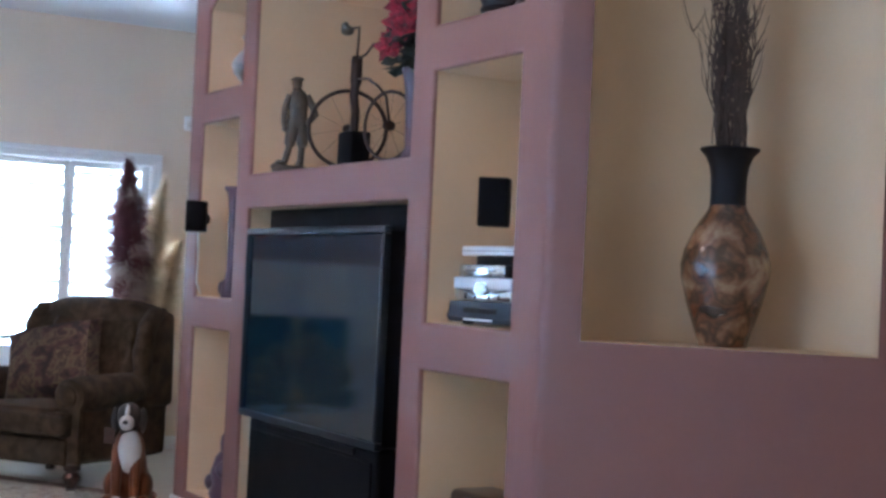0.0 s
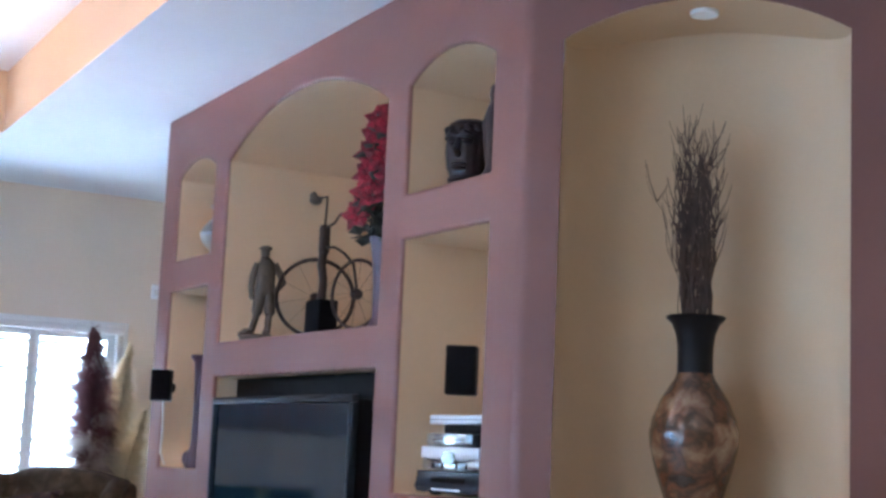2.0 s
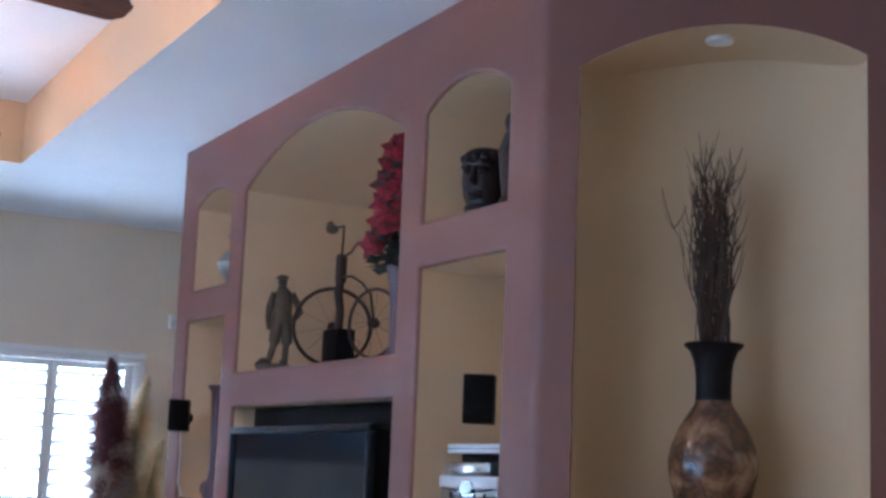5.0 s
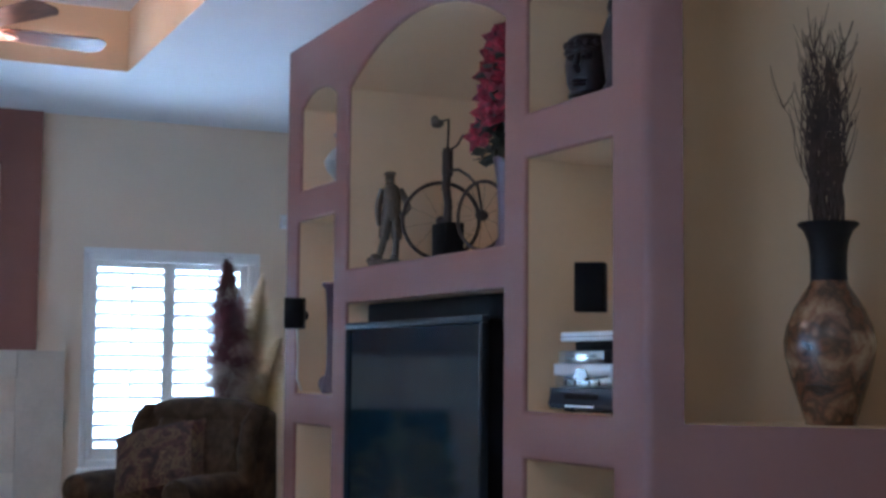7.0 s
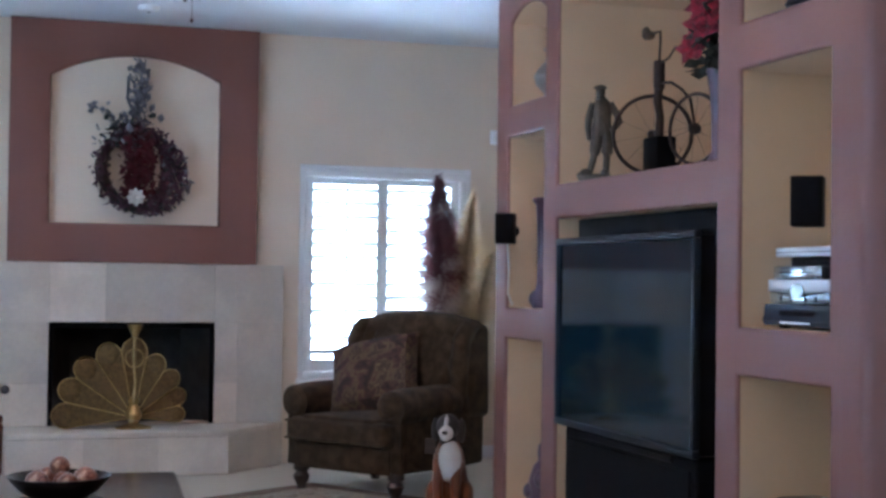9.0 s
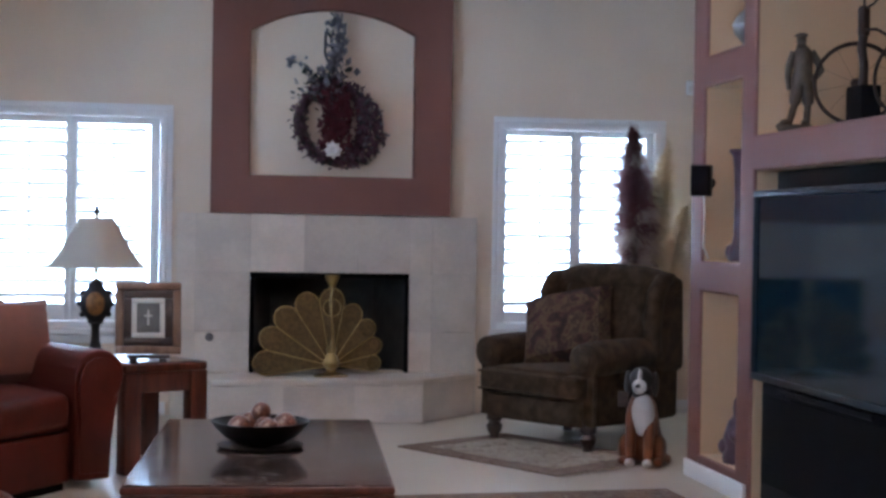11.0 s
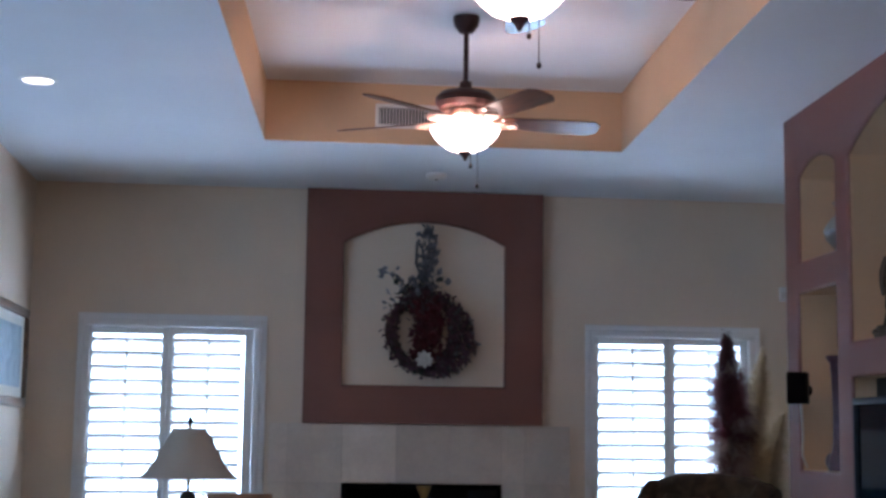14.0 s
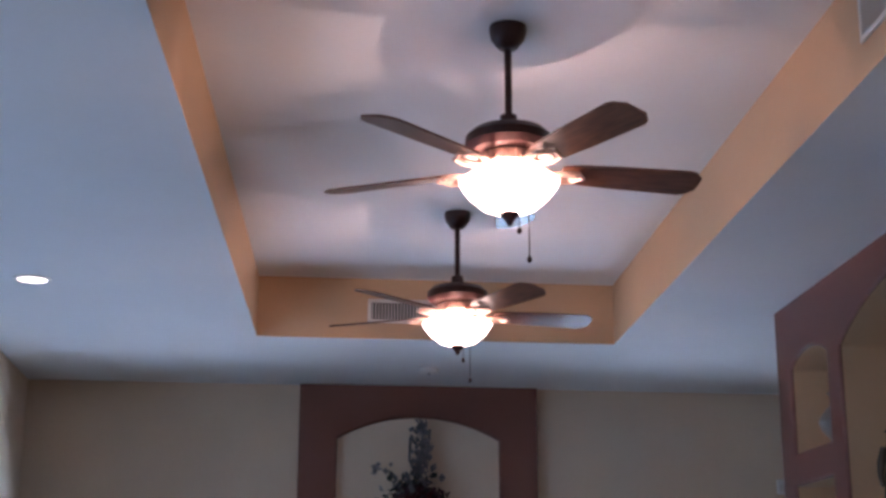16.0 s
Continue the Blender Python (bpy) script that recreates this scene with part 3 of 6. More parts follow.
# ---- windows with plantation shutters ----
def window(name, x0, x1, z0, z1, panels, pz0, pz1):
    root = thing(name, "white window with open plantation shutters, bright daylight behind", "window", kind="structure")
    y = D - 0.03
    bm = bmesh.new()
    w = 0.05
    for a, b, c, d in ((x0, x1, z1 - w, z1), (x0, x1, z0, z0 + w), (x0, x0 + w, z0 + w + 0.001, z1 - w - 0.001), (x1 - w, x1, z0 + w + 0.001, z1 - w - 0.001)):
        box(a, b, y, D + 0.10, c, d, 0.006, bm=bm)
    part("window_frame", bm, WHITE, root)
    bm = bmesh.new()
    k = 0.04
    for a, b, c, d in ((x0 - k, x1 + k, z1 + 0.001, z1 + k), (x0 - k, x0 - 0.001, z0, z1), (x1 + 0.001, x1 + k, z0, z1)):
        box(a, b, D - 0.018, D - 0.002, c, d, 0.005, bm=bm)
    part("casing", bm, WHITE, root)
    bm = box(x0 - 0.05, x1 + 0.05, D - 0.075, D + 0.05, z0 - 0.045, z0 - 0.003, 0.01)
    box(x0 - 0.02, x1 + 0.02, D - 0.035, D - 0.002, z0 - 0.11, z0 - 0.047, 0.006, bm=bm)
    part("window_sill", bm, WHITE, root)
    part("pane", box(x0 + 0.02, x1 - 0.02, D + 0.115, D + 0.12, z0 + 0.02, z1 - 0.02), GLASS, root, smooth=0).visible_shadow = False
    part("muntin", box((x0 + x1) / 2 - 0.015, (x0 + x1) / 2 + 0.015, D + 0.122, D + 0.137, z0 + 0.02, z1 - 0.02), WHITE, root)
    pitch = 0.0965
    blade = None
    for a, b in panels:
        # stiles and rails round the louvers
        bm = bmesh.new()
        sl = a - (x0 + w + 0.002) if a == panels[0][0] else a - (panels[0][1] + panels[1][0]) / 2 - 0.001
        sr = (x1 - w - 0.002) - b if b == panels[1][1] else (panels[0][1] + panels[1][0]) / 2 - 0.001 - b
        yy0, yy1 = D + 0.0, D + 0.032
        box(a - sl, a, yy0, yy1, z0 + w + 0.002, z1 - w - 0.002, 0.004, bm=bm)
        box(b, b + sr, yy0, yy1, z0 + w + 0.002, z1 - w - 0.002, 0.004, bm=bm)
        box(a + 0.0005, b - 0.0005, yy0 + 0.001, yy1 - 0.001, pz1, z1 - w - 0.002, 0.004, bm=bm)
        box(a + 0.0005, b - 0.0005, yy0 + 0.001, yy1 - 0.001, z0 + w + 0.002, pz0, 0.004, bm=bm)
        panel = part("shutter_panel", bm, WHITE, root)
        n = int(round((pz1 - pz0) / pitch))
        step = (pz1 - pz0) / n
        for i in range(n):
            if blade is None:
                bl = bmesh.new()
                prof = [(0.044 * math.cos(k * math.pi / 6), 0.012 * math.sin(k * math.pi / 6)) for k in range(12)]
                L = [bl.verts.new((0, u, v)) for u, v in prof]
                Rr = [bl.verts.new((b - a - 0.004, u, v)) for u, v in prof]
                for k in range(12):
                    bl.faces.new((L[k], L[(k + 1) % 12], Rr[(k + 1) % 12], Rr[k]))
                bl.faces.new(L[::-1])
                bl.faces.new(Rr)
                blade = finish(bl, "louver", WHITE)
            lv = new("louver", blade)
            lv.parent = panel
            lv.matrix_basis = pose(a + 0.002, D + 0.016, pz0 + (i + 0.5) * step, -33 + 2.0 * math.sin(i * 2.3 + a * 5), 0, 0)
        mid = (a + b) / 2
        rod = part("tilt_rod", box(mid - 0.006, mid + 0.006, D - 0.04, D - 0.028, pz0 + 0.02, pz1 + 0.012, 0.003), WHITE, panel)


window("window_1", -1.455, -0.205, 0.62, 2.16, [(-1.408 + 0.02, -0.905), (-0.823, -0.322 + 0.0)], 0.79, 2.053)
window("window_2", 2.19, 3.43, 0.62, 2.15, [(2.257, 2.741), (2.826, 3.318)], 0.755, 2.048)


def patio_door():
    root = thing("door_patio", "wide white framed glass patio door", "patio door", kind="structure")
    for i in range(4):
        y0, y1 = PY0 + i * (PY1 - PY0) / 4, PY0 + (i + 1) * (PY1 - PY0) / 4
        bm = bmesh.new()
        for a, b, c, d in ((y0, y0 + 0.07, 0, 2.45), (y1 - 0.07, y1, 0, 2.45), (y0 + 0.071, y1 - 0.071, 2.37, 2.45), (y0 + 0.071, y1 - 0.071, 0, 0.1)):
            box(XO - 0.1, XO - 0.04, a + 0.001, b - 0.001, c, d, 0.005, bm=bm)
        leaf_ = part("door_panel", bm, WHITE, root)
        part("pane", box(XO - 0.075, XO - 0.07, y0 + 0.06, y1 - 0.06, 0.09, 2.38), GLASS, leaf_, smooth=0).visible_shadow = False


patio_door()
# distance outside: a plain bright overcast
single("backdrop", box(-4.5, 6.5, 12.6, 12.62, -0.08, 4.6), DAYGLOW, "bright overexposed daylight outside the shutters", "backdrop", kind="structure", smooth=0)
# both ground sheets glow out of view, added to throw light on the ceiling
single("ground", box(-3.5, 7, D + 0.2, 13.0, -0.14, -0.1), GROUNDGLOW, "glowing sheet standing in for sunlit ground outside the windows", "ground", kind="structure", smooth=0)
single("ground", box(-6.17, XO - 0.16, -1.0, 10.3, -0.14, -0.1), PATIOGLOW, "glowing sheet standing in for the sunlit patio ground", "ground", kind="structure", smooth=0)
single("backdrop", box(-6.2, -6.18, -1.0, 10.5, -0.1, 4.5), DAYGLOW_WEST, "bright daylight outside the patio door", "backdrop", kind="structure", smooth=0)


# ---- fireplace ----
def fireplace():
    ch = thing("chimney_breast", "brown painted chimney panel with an arched cream recess", "chimney breast", kind="structure")
    y0, y1 = D - 0.08, D - 0.004
    outer = [(0.099, 1.445), (1.825, 1.445), (1.825, CZ - 0.004), (0.099, CZ - 0.004)]
    bm = pierced(outer, [(arch_outline(0.373, 1.548, 1.717, 2.745, 2.905), 0.066)], lambda a, z, d: (a, y0 + d, z), r=0.015)
    for (a, z), (b, w) in zip(outer, outer[1:] + outer[:1]):
        bm.faces.new([bm.verts.new(p) for p in ((a, y0, z), (b, y0, w), (b, y1, w), (a, y1, z))])
    for f in bm.faces:
        if f.material_index == 1 and abs(f.normal.y) < 0.5:
            f.material_index = 0
    part("arched_panel", bm, [BROWN, CREAM], ch, smooth=30)

    fp = thing("fireplace", "cream stone tiled fireplace with a raised hearth and black firebox", "fireplace", kind="structure")
    yf = D - 0.06
    # backing of the surround with rounded shoulders
    x0, x1, zt = -0.13, 2.03, 1.44
    bk = box(x0, 0.385, yf + 0.012, D - 0.002, 0, zt)
    box(1.535, x1, yf + 0.012, D - 0.002, 0, zt, bm=bk)
    box(0.3851, 1.5349, yf + 0.012, D - 0.002, 1.026, zt, bm=bk)
    part("surround_backing", bk, GROUT, fp, smooth=0)
    cols = [-0.13, 0.0, 0.385, 0.77, 1.15, 1.535, 1.70, 2.03]
    rows = [0.305, 0.60, 1.024, 1.442]
    g = 0.0015
    for i in range(len(rows) - 1):
        for a, b in zip(cols, cols[1:]):
            if i < 2 and a > 0.3 and b < 1.6:
                continue
            if i == 2 and b > 1.9:
                pts = [(a + g, rows[i] + g), (b - g, rows[i] + g)] + [(b - g - 0.2 + 0.2 * math.cos(t), rows[i + 1] - 0.2 + 0.2 * math.sin(t)) for t in [k * math.pi / 12 for k in range(7)]] + [(a + g, rows[i + 1])]
                t = bmesh.new()
                fr = [t.verts.new((u, yf, v)) for u, v in pts]
                bk2 = [t.verts.new((u, yf + 0.011, v)) for u, v in pts]
                t.faces.new(fr)
                for k in range(len(pts)):
                    t.faces.new((fr[k], fr[(k + 1) % len(pts)], bk2[(k + 1) % len(pts)], bk2[k]))
                part("stone_tile", t, TILE, fp)
                continue
            part("stone_tile", box(a + g, b - g, yf, yf + 0.011, rows[i] + g, rows[i + 1] - g, 0.002, 1), TILE, fp)
    # hearth: slab core and its facing tiles
    plan = [(-0.16, D - 0.003), (-0.16, 10.38), (0.12, 9.885), (1.565, 9.885), (2.035, 10.385), (2.035, D - 0.003)]
    part("hearth_core", prism(plan, 0.0, 0.262), GROUT, fp, smooth=0)
    big = [(-0.18, D - 0.004), (-0.18, 10.375), (0.11, 9.868), (1.572, 9.868), (2.05, 10.38), (2.05, D - 0.004)]
    for a, b in ((0, 0.49), (0.49, 0.98), (0.98, 1.46)):
        xa, xb = 0.115 + a, 0.115 + b
        part("hearth_riser_tile", box(xa + g, xb - g, 9.872, 9.8845, 0.004, 0.262 - g, 0.002, 1), TILE, fp)
    for (ax, ay), (bx, by) in (((1.569, 9.872), (2.045, 10.378)), ((-0.17, 10.37), (0.11, 9.872))):
        L = math.hypot(bx - ax, by - ay)
        t = box(g, L - g, 0, 0.011, 0.004, 0.262 - g, 0.002, 1)
        part("hearth_riser_tile", t, TILE, fp).matrix_basis = pose(ax, ay, 0, 0, 0, math.degrees(math.atan2(by - ay, bx - ax)))
    part("hearth_top", prism(big, 0.265, 0.303, 0.006, 2), TILE, fp)
    # firebox
    bm = bmesh.new()
    for a, b, c, d in ((0.388, 1.532, 0.985, 1.022), (0.388, 0.418, 0.306, 0.984), (1.502, 1.532, 0.306, 0.984)):
        box(a, b, yf - 0.006, yf + 0.05, c, d, 0.003, bm=bm)
    part("firebox_frame", bm, BLACK, fp)
    bm = bmesh.new()
    w = [(0.392, D + 0.0), (1.528, D + 0.0), (1.36, D + 0.48), (0.56, D + 0.48)]
    q = [[bm.verts.new((x, y, z)) for x, y in w] for z in (0.306, 1.02)]
    for i in range(1, 4):
        j = (i + 1) % 4
        if i < 4:
            bm.faces.new((q[0][i], q[0][j], q[1][j], q[1][i])) if i != 0 else None
    bm.faces.new(q[0])
    bm.faces.new(q[1])
    part("firebox_lining", bm, SOOT, fp, smooth=0)
    bm = bmesh.new()
    for k, (x, y, z, r, a) in enumerate(((0.95, D + 0.2, 0.37, 0.045, 0), (0.9, D + 0.3, 0.375, 0.05, 6), (0.97, D + 0.25, 0.455, 0.045, -14))):
        tube([(-0.3, 0, 0), (0.0, 0.01, 0.012), (0.3, 0, 0)], [r * 0.9, r, r * 0.85], 9, bm=bm, m=pose(x, y, z, 0, 0, a))
    part("gas_logs", bm, SOOT, fp)
    part("gas_valve", lathe([(0.03, 0), (0.03, 0.006), (0.014, 0.01), (0.012, 0.03), (0.0, 0.03)], 16, m=pose(0.105, yf - 0.0005, 0.56, 90)), VENTDARK, fp, "round dark metal gas key valve")


fireplace()


def peacock_screen():
    ob = thing("fireplace_screen", "brass peacock fan fireplace screen standing on the hearth", "fire screen", (0.95, 10.10, 0.303))
    part("base", lathe([(0.12, 0), (0.125, 0.012), (0.09, 0.022), (0.04, 0.035), (0.03, 0.06), (0.0, 0.06)], 24, m=Matrix.Diagonal((1, 0.6, 1, 1))), BRASS, ob)
    part("peacock_body", lathe([(0.0, 0.045), (0.05, 0.06), (0.06, 0.10), (0.042, 0.145), (0.028, 0.165), (0.042, 0.19), (0.03, 0.215), (0.0, 0.225)], 16), BRASS, ob)
    n = 9
    for i in range(n):
        a = math.pi * (0.985 - 0.97 * i / (n - 1))
        reach = 0.56 if i < 5 else 0.51 - 0.035 * (i - 4)
        half = math.pi / n * 0.55
        r1 = reach * 0.80
        tip = r1 * math.tan(half)
        y = -0.012 + 0.006 * (i % 2) + (0.0 if i < 5 else 0.02 * (i - 4))
        out = [(0.03, -0.008), (r1, -tip), *[(r1 + tip * 1.15 * math.sin(t), -tip * math.cos(t)) for t in [k * math.pi / 10 for k in range(1, 10)]], (r1, tip), (0.03, 0.008)]
        rot = lambda u, v: (u * math.cos(a) - v * math.sin(a), y, 0.075 + u * math.sin(a) + v * math.cos(a))
        bm = tube([rot(u, v) for u, v in out], 0.0045, 6, closed=True)
        rib = part("petal_rim", bm, BRASS, ob)
        bm = bmesh.new()
        f = bm.faces.new([bm.verts.new(rot(u * 0.995, v * 0.97)) for u, v in out])
        ext = bmesh.ops.extrude_face_region(bm, geom=[f])
        bmesh.ops.translate(bm, vec=(0, 0.002, 0), verts=[v for v in ext["geom"] if isinstance(v, bmesh.types.BMVert)])
        part("petal_mesh", bm, MESHBRASS, rib, smooth=0)
        bm = bmesh.new()
        ball((0, 0, 0), tip * 0.8, 0.008, tip * 0.8, bm=bm, u=18, v=8, m=Matrix.Translation(rot(r1 + tip * 0.2, 0)))
        part("petal_boss", bm, MESHBRASS, rib)
    # neck and crest
    bm = tube([(0, -0.02, 0.18), (0.010, -0.022, 0.30), (0.0, -0.022, 0.40), (-0.006, -0.022, 0.52), (0.0, -0.022, 0.62)], [0.022, 0.010, 0.008, 0.016, 0.010], 8)
    tube([(0.062 * math.cos(t), -0.024, 0.485 + 0.062 * math.sin(t)) for t in [k * math.pi / 10 for k in range(20)]], 0.006, 6, bm=bm, closed=True)
    part("neck", bm, BRASS, ob)
    bm = lathe([(0.0, 0.62), (0.02, 0.63), (0.03, 0.655), (0.05, 0.70), (0.052, 0.715), (0.04, 0.715), (0.02, 0.69), (0, 0.685)], 14, m=pose(0, -0.022, 0))
    part("crest", bm, BRASS, ob)


MESHBRASS = mat("fine brass mesh", (0.15, 0.095, 0.038), 0.5, metal=0.7, var=0.25, scale=40, fine=300, bump=0.2)
peacock_screen()


def scatter(bm, n, pick, size, mis, seed, flat=0.6):
    rng = random.Random(seed)
    for _ in range(n):
        p, out = pick(rng)
        d = Vector((rng.uniform(-1, 1), rng.uniform(-1, 1), rng.uniform(-1, 1))) * flat + Vector(out)
        s = rng.uniform(*size)
        leaf(bm, p, d, (rng.uniform(-1, 1), rng.uniform(-1, 1), rng.uniform(-1, 1)), s, s * rng.uniform(0.55, 0.8), rng.choice(mis))


def blossom(bm, c, r, n, rng, mi=0, layers=2, face=(0, -1, 0)):
    face = Vector(face).normalized()
    u = face.orthogonal().normalized()
    v = face.cross(u)
    for l in range(layers):
        for k in range(n):
            t = 2 * math.pi * (k + 0.5 * l) / n + rng.uniform(-0.15, 0.15)
            d = math.cos(t) * u + math.sin(t) * v + face * (0.25 + 0.55 * l)
            leaf(bm, Vector(c), d, face, r * (1 - 0.3 * l), r * 0.75 * (1 - 0.3 * l), mi, 0.35)


def wreath():
    ob = thing("wreath", "dried floral wreath with wine roses and grey leaves", "wreath", (0.955, D - 0.075, 2.15))
    rng = random.Random(5)
    bm = bmesh.new()
    for k in range(9):
        ph, rr = rng.uniform(0, 6.28), rng.uniform(0.21, 0.27)
        tube([((rr + 0.02 * math.sin(5 * t + ph)) * math.cos(t) * 0.95, 0.02 + 0.02 * math.sin(3 * t + ph), (rr + 0.02 * math.cos(4 * t + ph)) * math.sin(t) * 1.15 - 0.04) for t in [j * math.pi / 20 for j in range(40)]], 0.009, 5, bm=bm, closed=True)
    part("vine_ring", bm, TWIG, ob)

    def ring_pick(r):
        t = r.uniform(0, 2 * math.pi)
        q = min(max(r.gauss(0.245, 0.028), 0.195), 0.30)
        p = (q * math.cos(t), -0.03 - r.uniform(0, 0.05), q * 1.12 * math.sin(t) - 0.04)
        return p, (math.cos(t) * 0.05, -0.5, math.sin(t) * 0.05)

    def right_pick(r):
        t = r.uniform(-1.2, 0.75)
        q = 0.17 + 0.20 * r.random() * (1.0 - 0.45 * abs(t + 0.30))
        return (q * math.cos(t) + 0.02, -0.03 - r.uniform(0, 0.06), q * 1.12 * math.sin(t) - 0.06), (0.1, -0.5, -0.15)

    def top_pick(r):
        x = r.gauss(-0.05, 0.085)
        return (x, -0.04 - r.uniform(0, 0.05), 0.19 + r.uniform(-0.10, 0.14)), (x * 2, -0.6, 0.2)

    def middle_pick(r):
        return (r.gauss(0.015, 0.06), -0.04 - r.uniform(0, 0.06), r.uniform(-0.25, 0.2)), (r.uniform(-0.6, 0.6), -0.7, 0)

    bm = bmesh.new()
    scatter(bm, 900, ring_pick, (0.025, 0.05), (1, 1, 1, 1, 0), 11)
    scatter(bm, 900, right_pick, (0.025, 0.055), (1, 1, 1, 1, 2, 0), 12)
    tagged(part("dried_leaves", bm, [LEAF_DARK, LEAF_PLUM, LEAF_GREY], ob, smooth=0), kind="stuff")
    bm = bmesh.new()
    scatter(bm, 150, top_pick, (0.04, 0.085), (0, 1, 1), 13)
    part("grey_leaves", bm, [LEAF_DARK, LEAF_GREY], ob, smooth=0)
    bm = bmesh.new()
    scatter(bm, 340, middle_pick, (0.04, 0.085), (0,), 14)
    tagged(part("wine_petals", bm, PETAL_WINE, ob, smooth=0), kind="stuff")
    for x, z, r in ((-0.06, 0.12, 0.075), (0.05, 0.10, 0.08), (0.0, -0.02, 0.08), (0.06, -0.1, 0.07), (-0.03, -0.16, 0.07), (0.10, 0.02, 0.06)):
        bm = bmesh.new()
        blossom(bm, (x, -0.09, z), r, 7, rng, layers=3)
        part("rose", bm, PETAL_WINE, ob, smooth=0)
    bm = bmesh.new()
    blossom(bm, (-0.005, -0.13, -0.25), 0.07, 8, rng, layers=3)
    part("white_rose", bm, PETAL_WHITE, ob, "white silk rose", smooth=0)
    # ribbon bow over the top, and a stray sprig
    bm = bmesh.new()
    for pts in ([(-0.02, 0.30), (-0.075, 0.44), (-0.07, 0.60), (-0.03, 0.55), (-0.01, 0.33)], [(0.0, 0.30), (0.05, 0.46), (0.07, 0.66), (0.02, 0.62), (0.0, 0.34)]):
        for (a, b), (c, d) in zip(pts, pts[1:]):
            v = [bm.verts.new(p) for p in ((a, -0.045, b), (c, -0.055, d), (c + 0.022, -0.02, d + 0.01), (a + 0.022, -0.015, b + 0.01))]
            bm.faces.new(v)
    scatter(bm, 110, lambda r: ((r.gauss(0.02, 0.035), -0.04, r.uniform(0.28, 0.70)), (r.uniform(-0.6, 0.6), -0.4, 0.5)), (0.04, 0.075), (0,), 15)
    part("ribbon_bow", bm, LEAF_GREY, ob, "dusty grey ribbon and leaves", smooth=0)
    bm = tube([(-0.10, -0.03, 0.2), (-0.2, -0.05, 0.3), (-0.27, -0.05, 0.38)], 0.003, 5)
    scatter(bm, 16, lambda r: ((-0.27 + r.uniform(-0.05, 0.06), -0.05, 0.375 + r.uniform(-0.03, 0.03)), (r.uniform(-1, 1), -0.3, r.uniform(-0.3, 0.5))), (0.035, 0.06), (0,), 16)
    part("stray_sprig", bm, LEAF_GREY, ob, smooth=0)


wreath()


